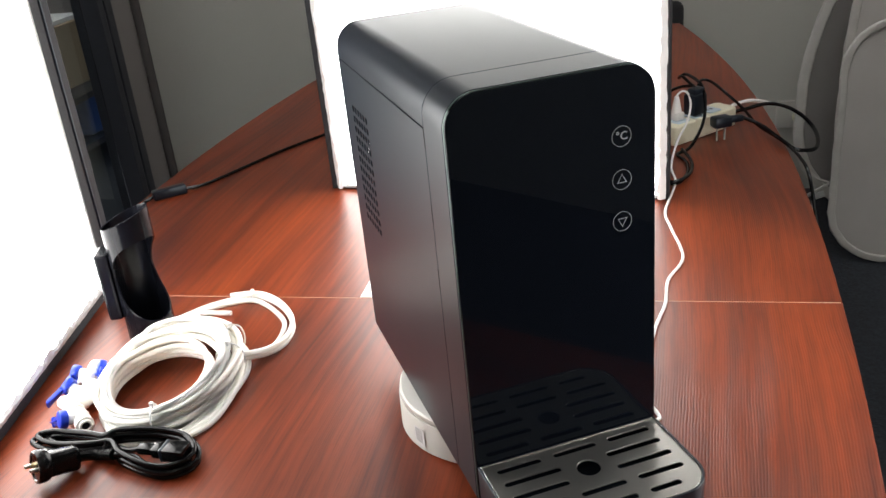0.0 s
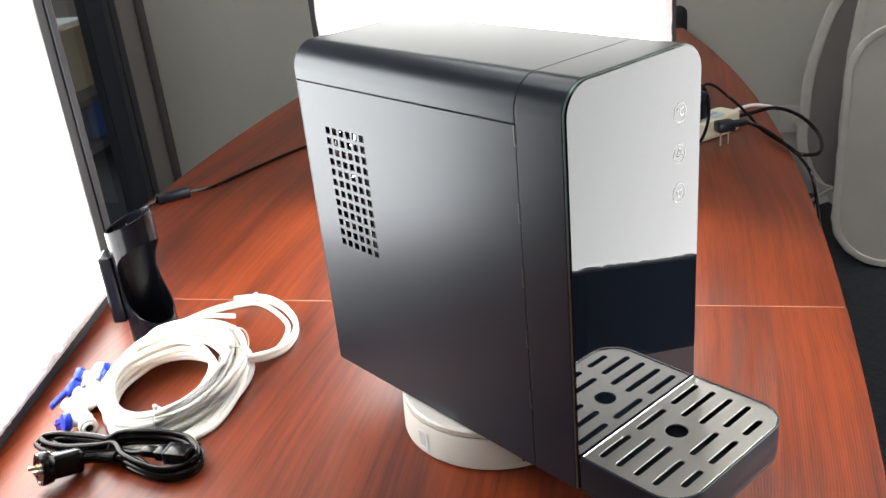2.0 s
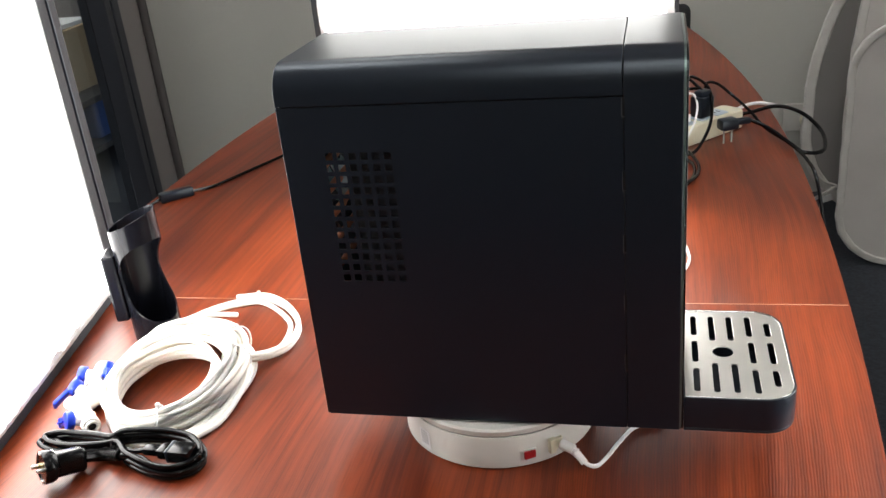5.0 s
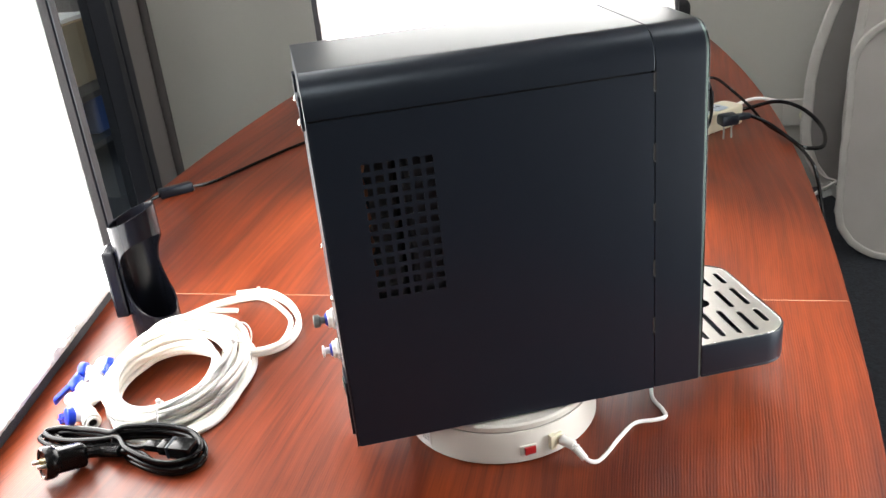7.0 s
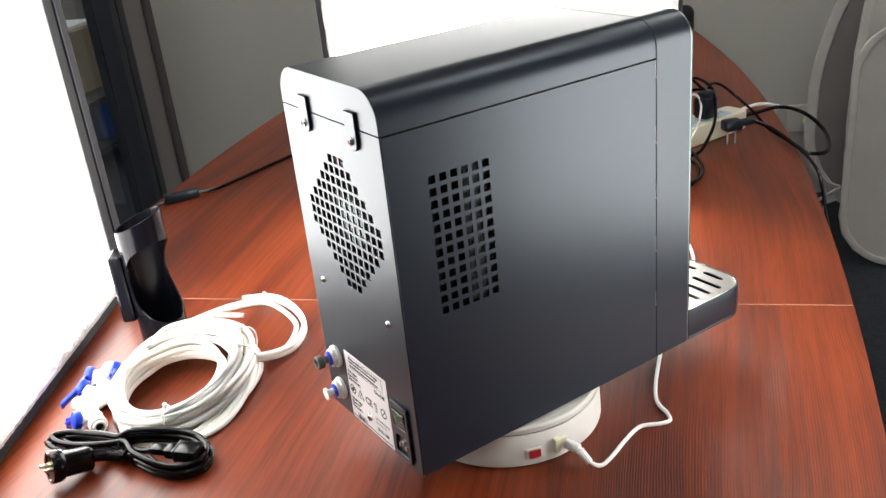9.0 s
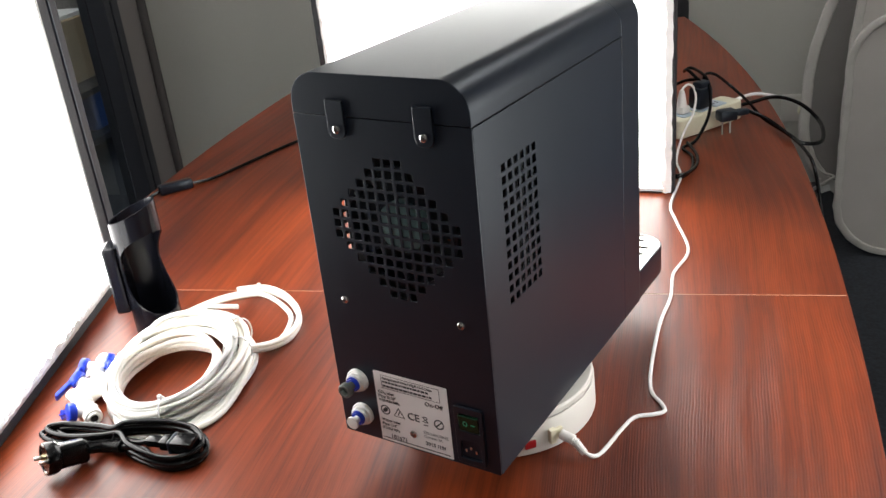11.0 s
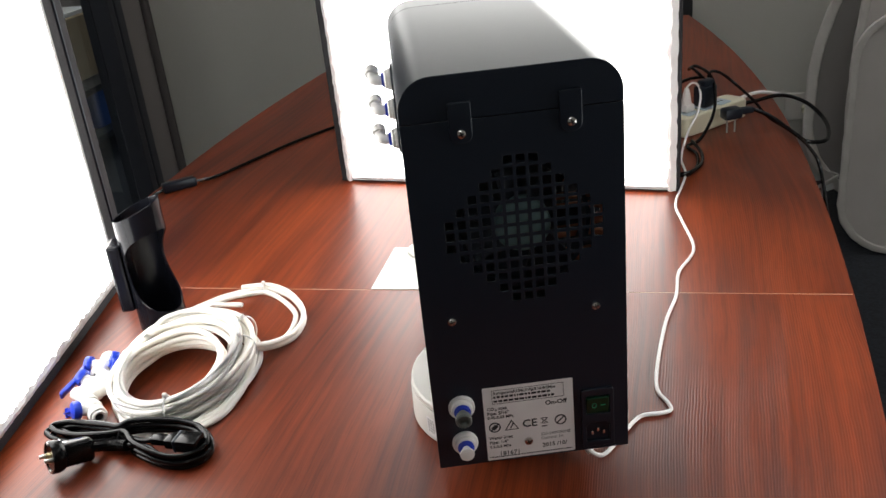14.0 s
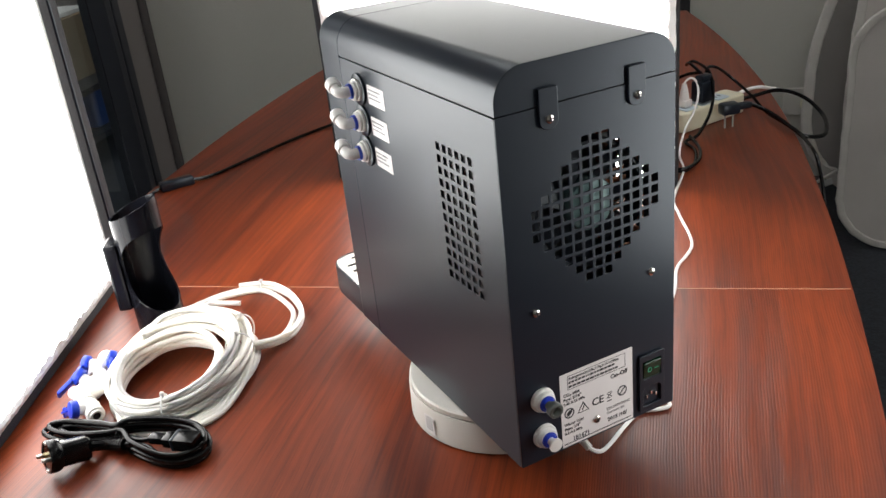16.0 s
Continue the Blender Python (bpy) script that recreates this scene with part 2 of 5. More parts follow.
def box(x0, x1, y0, y1, z0, z1, bevel=0.0, seg=2):
    bm = bmesh.new()
    bmesh.ops.create_cube(bm, size=1)
    bmesh.ops.scale(bm, vec=(x1 - x0, y1 - y0, z1 - z0), verts=bm.verts)
    bmesh.ops.translate(bm, vec=((x0 + x1) / 2, (y0 + y1) / 2, (z0 + z1) / 2), verts=bm.verts)
    if bevel:
        bmesh.ops.bevel(bm, geom=bm.edges[:], offset=bevel, segments=seg, affect="EDGES", profile=0.5)
    return bm


def lathe(profile, n=48, close=True):
    """Turns (radius, z) pairs about z."""
    bm = bmesh.new()
    rings = []
    for r, z in profile:
        if r < 1e-6:
            rings.append([bm.verts.new((0, 0, z))])
        else:
            rings.append([bm.verts.new((r * math.cos(2 * math.pi * i / n), r * math.sin(2 * math.pi * i / n), z)) for i in range(n)])
    for a, b in zip(rings, rings[1:]):
        for i in range(n):
            j = (i + 1) % n
            q = [a[i % len(a)], a[j % len(a)], b[j % len(b)], b[i % len(b)]]
            u = []
            for v in q:
                if v not in u:
                    u.append(v)
            if len(u) > 2:
                bm.faces.new(u)
    return bm


def cyl(r, z0, z1, bevel=0.0, n=24):
    c = min(bevel, r * 0.5)
    if c:
        return lathe([(0, z0), (r - c, z0), (r - c * 0.3, z0 + c * 0.3), (r, z0 + c), (r, z1 - c), (r - c * 0.3, z1 - c * 0.3), (r - c, z1), (0, z1)], n)
    return lathe([(0, z0), (r, z0), (r, z1), (0, z1)], n)


def rod(p, q, r, bevel=0.0, n=20):
    p, q = Vector(p), Vector(q)
    b = cyl(r, 0, (q - p).length, bevel, n)
    return shift(b, Matrix.Translation(p) @ (q - p).to_track_quat("Z", "Y").to_matrix().to_4x4())


def smooth_path(pts, steps=8, closed=False):
    pts = [Vector(p) for p in pts]
    n = len(pts)
    out = []
    for i in range(n if closed else n - 1):
        if closed:
            a, b, c, d = pts[i - 1], pts[i], pts[(i + 1) % n], pts[(i + 2) % n]
        else:
            a, b, c, d = pts[max(i - 1, 0)], pts[i], pts[i + 1], pts[min(i + 2, n - 1)]
        for k in range(steps):
            t = k / steps
            out.append(0.5 * (2 * b + (c - a) * t + (2 * a - 5 * b + 4 * c - d) * t * t + (3 * b - a - 3 * c + d) * t ** 3))
    if not closed:
        out.append(pts[-1])
    return out


def hose(pts, r, n=10, closed=False, hollow=0.0):
    """A round hose along a path; hollow: the bore's radius, seen at open ends."""
    bm = bmesh.new()
    m = len(pts)
    rings = []
    side = None
    for i, p in enumerate(pts):
        t = (pts[(i + 1) % m] - pts[i - 1]) if closed else (pts[min(i + 1, m - 1)] - pts[max(i - 1, 0)])
        t.normalize()
        if side is None:
            side = t.orthogonal().normalized()
        side = (side - t * side.dot(t)).normalized()
        up = t.cross(side)
        rings.append([bm.verts.new(p + r * (math.cos(2 * math.pi * k / n) * side + math.sin(2 * math.pi * k / n) * up)) for k in range(n)])
    pairs = list(zip(rings, rings[1:])) + ([(rings[-1], rings[0])] if closed else [])
    for a, b in pairs:
        for k in range(n):
            bm.faces.new((a[k], a[(k + 1) % n], b[(k + 1) % n], b[k]))
    if not closed:
        for ring, sign in ((rings[0], 1), (rings[-1], -1)):
            if hollow:
                c = sum((v.co for v in ring), Vector()) / n
                inner = [bm.verts.new(c + (v.co - c) * (hollow / r)) for v in ring]
                d = (pts[1] - pts[0]) if sign == 1 else (pts[-2] - pts[-1])
                deep = [bm.verts.new(v.co + d.normalized() * r * 2) for v in inner]
                for k in range(n):
                    j = (k + 1) % n
                    bm.faces.new((ring[k], ring[j], inner[j], inner[k]))
                    bm.faces.new((inner[k], inner[j], deep[j], deep[k]))
                bm.faces.new(deep)
            else:
                bm.faces.new(ring)
    return bm


def round_rect(x0, x1, y0, y1, radii, n=6):
    """Outline with a radius for each corner: lower left, lower right, upper right, upper left."""
    if not isinstance(radii, (tuple, list)):
        radii = (radii,) * 4
    out = []
    for (cx, cy, a), r in zip(((x0, y0, 180), (x1, y0, 270), (x1, y1, 0), (x0, y1, 90)), radii):
        ox, oy = cx + (r if cx == x0 else -r), cy + (r if cy == y0 else -r)
        if r < 1e-6:
            out.append((cx, cy))
            continue
        for k in range(n + 1):
            t = radians(a + 90 * k / n)
            out.append((ox + r * math.cos(t), oy + r * math.sin(t)))
    return out


def plate(outer, holes=(), thick=0.002, bevel=0.0):
    """A sheet with holes in the xy plane, from z = 0 to thick."""
    cu = bpy.data.curves.new("sheet", "CURVE")
    cu.dimensions, cu.fill_mode = "2D", "BOTH"
    for ring in (outer, *holes):
        s = cu.splines.new("POLY")
        s.points.add(len(ring) - 1)
        for p, (x, y) in zip(s.points, ring):
            p.co = (x, y, 0, 1)
        s.use_cyclic_u = True
    cu.extrude, cu.bevel_depth, cu.bevel_resolution, cu.offset = thick / 2 - bevel, bevel, 2, -bevel
    ob = bpy.data.objects.new("sheet", cu)
    scene.collection.objects.link(ob)
    me = bpy.data.meshes.new_from_object(ob.evaluated_get(bpy.context.evaluated_depsgraph_get()))
    bm = bmesh.new()
    bm.from_mesh(me)
    bpy.data.objects.remove(ob), bpy.data.curves.remove(cu), bpy.data.meshes.remove(me)
    bmesh.ops.remove_doubles(bm, verts=bm.verts, dist=1e-6)
    return shift(bm, Matrix.Translation((0, 0, thick / 2)))


def letters(text, size, thick=0.0002, align="LEFT"):
    cu = bpy.data.curves.new("letters", "FONT")
    cu.body, cu.size, cu.extrude, cu.align_x, cu.align_y = text, size, thick, align, "CENTER"
    cu.resolution_u = 2
    cu.offset = size * 0.012
    ob = bpy.data.objects.new("letters", cu)
    scene.collection.objects.link(ob)
    me = bpy.data.meshes.new_from_object(ob.evaluated_get(bpy.context.evaluated_depsgraph_get()))
    bm = bmesh.new()
    bm.from_mesh(me)
    bpy.data.objects.remove(ob), bpy.data.curves.remove(cu), bpy.data.meshes.remove(me)
    return bm


# Frames that turn a sheet's xy into the faces of an upright body: its x runs to the right of one who looks at that face.
def face_back(y):
    return Matrix.Translation((0, y, 0)) @ Matrix(((-1, 0, 0, 0), (0, 0, 1, 0), (0, 1, 0, 0), (0, 0, 0, 1)))


def face_front(y):
    return Matrix.Translation((0, y, 0)) @ Matrix(((1, 0, 0, 0), (0, 0, -1, 0), (0, 1, 0, 0), (0, 0, 0, 1)))


def face_left(x):
    return Matrix.Translation((x, 0, 0)) @ Matrix(((0, 0, -1, 0), (-1, 0, 0, 0), (0, 1, 0, 0), (0, 0, 0, 1)))


def face_right(x):
    return Matrix.Translation((x, 0, 0)) @ Matrix(((0, 0, 1, 0), (1, 0, 0, 0), (0, 1, 0, 0), (0, 0, 0, 1)))


# ---- the room ----
FLOOR, CEIL = -0.75, 1.95
XL, XR, YB, YF = -1.91, 2.3, 2.62, -3.2


def build_room():
    f = part("floor", box(XL - 0.2, XR + 0.2, YF - 0.2, YB + 0.2, FLOOR - 0.1, FLOOR), M_CARPET)
    tagged(f, "dark charcoal low-pile carpet floor", "floor", kind="structure")
    c = part("ceiling", box(XL - 0.2, XR + 0.2, YF - 0.2, YB + 0.2, CEIL, CEIL + 0.1), M_CEIL)
    tagged(c, "plain pale painted ceiling", "ceiling", kind="structure")
    w = part("wall_north", box(XL, XR, YB, YB + 0.12, FLOOR, CEIL), M_WALL)
    tagged(w, "plain grey painted wall", "wall", kind="structure")
    w = part("wall_east", box(XR, XR + 0.12, YF, YB, FLOOR, CEIL), M_WALL)
    tagged(w, "plain grey painted wall", "wall", kind="structure")
    w = part("wall_south", box(XL, XR, YF - 0.12, YF, FLOOR, CEIL), M_WALL)
    tagged(w, "plain grey painted wall", "wall", kind="structure")
    # the west wall has a tall glazed opening
    y0, y1, top = GLASS_Y0, GLASS_Y1, 1.5
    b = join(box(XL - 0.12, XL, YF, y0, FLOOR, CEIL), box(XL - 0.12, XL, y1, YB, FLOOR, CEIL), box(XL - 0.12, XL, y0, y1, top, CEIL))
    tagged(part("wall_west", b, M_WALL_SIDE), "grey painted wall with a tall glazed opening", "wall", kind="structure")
    # Rounded dark strip puts the corner's soft shadow into colour.
    w = part("trim", box(XL + 0.001, XL + 0.034, YB - 0.035, YB - 0.001, FLOOR, CEIL, 0.012, 4), mat("corner_shade_brown", (0.10, 0.09, 0.088), 0.8, noise_scale=8))
    tagged(w, "dark strip standing in for the shadow in the wall corner", "trim", kind="structure")
    win = tagged(new("window_1"), "tall dark metal framed glass partition", "window", kind="structure")
    e = 0.055
    for i, (a, c2) in enumerate(((y0, y0 + e), (y1 - 0.10, y1 - 0.058), (y1 - 0.048, y1))):
        part("window_frame", box(XL - 0.09, XL + 0.03, a, c2, FLOOR, top, 0.004), M_FRAME, win)
    for z in (FLOOR, top - e):
        part("window_frame", box(XL - 0.085, XL + 0.025, y0 + e, y1 - 0.10, z, z + e, 0.004), M_FRAME, win)
    pane = part("pane", box(XL - 0.05, XL - 0.044, y0 + e, y1 - 0.10, FLOOR + e, top - e), M_PANE, win)
    pane.visible_shadow = False
    part("pane", box(XL - 0.05, XL - 0.044, y1 - 0.058, y1 - 0.048, FLOOR, top), M_FRAME, win)
    # the neighbouring room behind the glass
    q = XL - 2.2
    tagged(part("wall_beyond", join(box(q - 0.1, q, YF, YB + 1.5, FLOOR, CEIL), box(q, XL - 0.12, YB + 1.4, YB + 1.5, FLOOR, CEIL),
                                    box(q, XL - 0.12, YF, YF + 0.1, FLOOR, CEIL)), M_WALL_SIDE), "taupe-grey wall of the next room", "wall", kind="structure")
    tagged(part("floor_beyond", box(q, XL - 0.2, YF, YB + 1.4, FLOOR - 0.1, FLOOR), M_CARPET), "dark carpet of the next room", "floor", kind="structure")
    tagged(part("ceiling_beyond", box(q, XL - 0.2, YF, YB + 1.4, CEIL, CEIL + 0.1), M_CEIL), "plain ceiling of the next room", "ceiling", kind="structure")


def ceiling_fill_lights():
    """Flush square lights, unseen: added to fill the room and the one beyond."""
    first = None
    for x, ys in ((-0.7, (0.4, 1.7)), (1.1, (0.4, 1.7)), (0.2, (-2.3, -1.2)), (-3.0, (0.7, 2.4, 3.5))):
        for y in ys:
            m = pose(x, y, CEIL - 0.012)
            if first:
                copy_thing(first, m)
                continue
            first = empty("ceiling_light", "square flush white ceiling light, unseen, added as fill", "ceiling light", m, "ceiling lights")
            part("diffuser", box(-0.28, 0.28, -0.28, 0.28, 0.002, 0.008), M_FILL_LAMP, first, "glowing diffuser")
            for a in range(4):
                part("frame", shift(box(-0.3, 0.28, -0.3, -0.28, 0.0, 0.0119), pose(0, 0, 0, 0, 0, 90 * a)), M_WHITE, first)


GLASS_Y0, GLASS_Y1 = 0.55, 2.41


# ---- the table ----
TX, SEAM = -0.2, 0.2787


def half_width(y):
    return 0.664 - (0.056 if y < 0.85 else 0.083) * (y - 0.85) ** 2


def board(y0, y1, n=24):
    ys = [y0 + (y1 - y0) * i / n for i in range(n + 1)]
    return [(TX + half_width(y), y) for y in ys] + [(TX - half_width(y), y) for y in reversed(ys)]


def build_table():
    t = empty("conference_table", "boat-shaped red-brown wood laminate conference table with a pale joint", "table", pose(0, 0, FLOOR))
    up = Matrix.Translation((0, 0, -FLOOR - 0.03))
    for y0, y1, m in ((-0.6, SEAM - 0.0007, M_WOOD_NEAR), (SEAM + 0.0007, 2.25, M_WOOD_FAR)):
        b = shift(plate(board(y0, y1), thick=0.03, bevel=0.0006), up)
        part("tabletop", b, m, t)
    part("joint", box(TX - half_width(SEAM) + 0.002, TX + half_width(SEAM) - 0.002, SEAM - 0.0006, SEAM + 0.0006, -FLOOR - 0.028, -FLOOR - 0.0001),
         mat("pale_joint", (0.55, 0.33, 0.22), 0.6), t, "pale thin joint line")
    for y in (-0.2, 1.75):
        part("leg", box(TX - 0.28, TX + 0.28, y - 0.02, y + 0.02, 0, -FLOOR - 0.031, 0.002), M_WOOD_EDGE, t)
    part("modesty_panel", box(TX - 0.012, TX + 0.012, -0.178, 1.728, 0.2, -FLOOR - 0.032, 0.002), M_WOOD_EDGE, t)


# ---- light panels ----
def softbox(name_label, p, q, height, z=0.0, depth=0.085, stand=False, left=0.0, right=0.0, foot=0.008, hem=0.008, cuff=0.0, lower_cuff=0.0, lean=0.0):
    """A fabric light panel whose lit face runs from p to q along its foot, and faces to the left of that way's right-hand side."""
    p, q = Vector((*p, z)), Vector((*q, z))
    w = (q - p).length
    x = (q - p).normalized()
    m = Matrix.Translation(p) @ Matrix(((x.x, -x.y, 0, 0), (x.y, x.x, 0, 0), (0, 0, 1, 0), (0, 0, 0, 1)))
    s = empty("softbox", name_label, "light panel", m)
    # the cloth face sags a little and its hem is uneven
    rnd = random.Random(7)
    nx, nz = 40, 40
    bm = bmesh.new()
    g = []
    for j in range(nz + 1):
        row = []
        for i in range(nx + 1):
            u, v = i / nx, j / nz
            edge = min(u, 1 - u, v, 1 - v)
            xx, zz = hem + u * (w - 2 * hem), foot + v * (height - hem - foot)
            if i in (0, nx):
                xx += rnd.uniform(-0.0025, 0.0025)
            if j in (0, nz):
                zz += rnd.uniform(-0.0018, 0.0018) * (1.6 if foot > hem else 1)
            row.append(bm.verts.new((xx, -0.002 - 0.012 * math.sin(math.pi * u) * math.sin(math.pi * v) - 0.001 * math.sin(u * 37 + v * 11), zz)))
        g.append(row)
    for j in range(nz):
        for i in range(nx):
            bm.faces.new((g[j][i], g[j][i + 1], g[j + 1][i + 1], g[j + 1][i]))
    part("diffuser", bm, M_DIFFUSER, s, "glowing white cloth", smooth=True)
    for a in (box(-left, hem, 0.0, 0.02, 0, height, 0.002), box(w - hem, w + right, 0.0, 0.02, 0, height, 0.002),
              box(hem, w - hem, 0.0, 0.02, 0, foot, 0.002), box(hem, w - hem, 0.0, 0.02, height - hem, height, 0.002)):
        part("border", a, M_BLACKCLOTH, s, "black cloth binding")
    part("hem_edge", join(box(hem - 0.001, w - hem + 0.001, -0.0035, 0.001, foot - 0.004, foot + 0.0025, 0.001), box(w - hem - 0.0025, w - min(0.003, hem * 0.4), -0.0035, 0.001, 0.004, height - 0.004, 0.001),
                     box(0.003, hem + 0.0025, -0.0035, 0.001, 0.004, height - 0.004, 0.001)), M_HEM, s, "pale sewn hem")
    if cuff:
        # gathered white cloth along the upright edges
        for x0, sign in ((hem, 1), (w - hem, -1)):
            cb = bmesh.new()
            cols = []
            for j in range(61):
                zz = 0.004 + (height - 0.008) * j / 60
                inner = x0 + sign * (cuff + rnd.uniform(-0.004, 0.003))
                cols.append([cb.verts.new((x0 - sign * 0.004 + rnd.uniform(-0.0012, 0.0012), -0.004, zz)),
                             cb.verts.new(((x0 + inner) / 2, -0.010 - rnd.uniform(0, 0.005), zz)), cb.verts.new((inner, -0.0065 - 0.004 * rnd.random(), zz))])
            for a2, b2 in zip(cols, cols[1:]):
                for k2 in (0, 1):
                    cb.faces.new((a2[k2], a2[k2 + 1], b2[k2 + 1], b2[k2]))
            part("cuff", cb, M_HEMWHITE, s, "crumpled white cloth edge", smooth=True)
    if lower_cuff:
        cb = bmesh.new()
        cols = []
        for j in range(91):
            xx = hem + (w - 2 * hem) * j / 90
            cols.append([cb.verts.new((xx, -0.004, foot - 0.003 + rnd.uniform(-0.0012, 0.0012))), cb.verts.new((xx, -0.007 - rnd.uniform(0, 0.003), foot + lower_cuff * 0.5)),
                         cb.verts.new((xx, -0.006, foot + lower_cuff * (1 + rnd.uniform(-0.3, 0.25))))])
        for a2, b2 in zip(cols, cols[1:]):
            for k2 in (0, 1):
                cb.faces.new((a2[k2], a2[k2 + 1], b2[k2 + 1], b2[k2]))
        part("cuff", cb, M_HEM, s, "crumpled pale cloth edge", smooth=True)
    if right > 0.02:
        part("seam", box(w + right * 0.5, w + right * 0.5 + 0.004, -0.003, 0.001, 0.002, height - 0.002, 0.001), M_BLACK, s)
    shell = bmesh.new()
    k = 0.03
    a = [shell.verts.new(c) for c in ((0.001 - left, 0.02, 0.001), (w - 0.001 + right, 0.02, 0.001), (w - 0.001 + right, 0.02, height - 0.001), (0.001 - left, 0.02, height - 0.001))]
    b = [shell.verts.new(c) for c in ((k * 0.2 - left, depth, 0.001), (w - k * 0.2 + right, depth, 0.001), (w - k * 0.2 + right, depth, height - k), (k * 0.2 - left, depth, height - k))]
    for i in range(4):
        shell.faces.new((a[i], a[(i + 1) % 4], b[(i + 1) % 4], b[i]))
    shell.faces.new(b)
    shell.faces.new(a)
    part("shell", shell, M_BLACKCLOTH, s, "black cloth back")
    if stand:
        part("pole", rod((w / 2, depth + 0.014, FLOOR - z), (w / 2, depth + 0.014, height * 0.6), 0.013), M_BLACK, s)
        for a in (0, 120, 240):
            c, d = math.cos(radians(a)), math.sin(radians(a))
            part("leg", rod((w / 2, depth + 0.014, FLOOR - z + 0.35), (w / 2 + 0.32 * c, depth + 0.014 + 0.32 * d, FLOOR - z + 0.008), 0.008), M_BLACK, s)
    # an old frame that has gone out of square leans along its own face
    if lean:
        for o in s.children:
            if o.name.split(".")[0] not in ("pole", "leg"):
                o.data.transform(Matrix.Shear("XY", 4, (lean, 0.0)))
    return s


# ---- the dispenser ----
HW, YBK, YFR, YSEAM, ZB, ZT, ZLID = 0.0963, 0.1835, -0.2095, -0.1525, 0.0540, 0.4535, 0.414
LIFT = Matrix.Translation((0, 0, -0.05))


def extrude_profile(outline, y0, y1, bevel):
    """A solid whose outline in x and z runs from y0 to y1."""
    b = plate(outline, thick=y1 - y0, bevel=bevel)
    return shift(b, Matrix.Translation((0, y1, 0)) @ Matrix(((1, 0, 0, 0), (0, 0, -1, 0), (0, 1, 0, 0), (0, 0, 0, 1))))


def screw(parent, m, r=0.0042):
    s = part("screw", shift(lathe([(0, 0.0026), (r * 0.5, 0.0024), (r * 0.9, 0.0014), (r, 0), (0, 0)], 20), m), M_SCREW, parent, "bright cross-head screw", smooth=True)
    for a in (0, 90):
        b = shift(box(-r * 0.62, r * 0.62, -r * 0.14, r * 0.14, 0.0021, 0.00275), m @ pose(0, 0, 0, 0, 0, a + 20))
        part("slot", b, M_GAP, s)
    return s


def sheet_item(name, outline, m, material, parent, thick=0.0003, z=0.0, label=""):
    return part(name, shift(plate(outline, thick=thick), m @ Matrix.Translation((0, 0, z))), material, parent, label)


def words(text, x, y, size, m, material, parent, z=0.0006, align="LEFT"):
    return part("lettering", shift(letters(text, size, 0.00015, align), m @ Matrix.Translation((x, y, z))), material, parent)


def bars(x, y, w, h, m, parent, material, n, seed):
    """A line of writing too small to read."""
    r = random.Random(seed)
    total = 0
    bm = bmesh.new()
    while total < w:
        k = min(r.uniform(0.6, 2.2) * h, w - total)
        bm = join(bm, box(x + total, x + total + k, y - h / 2, y + h / 2, 0.0004, 0.0007))
        total += k + h * 0.5
    return part("writing", shift(bm, m), material, parent)


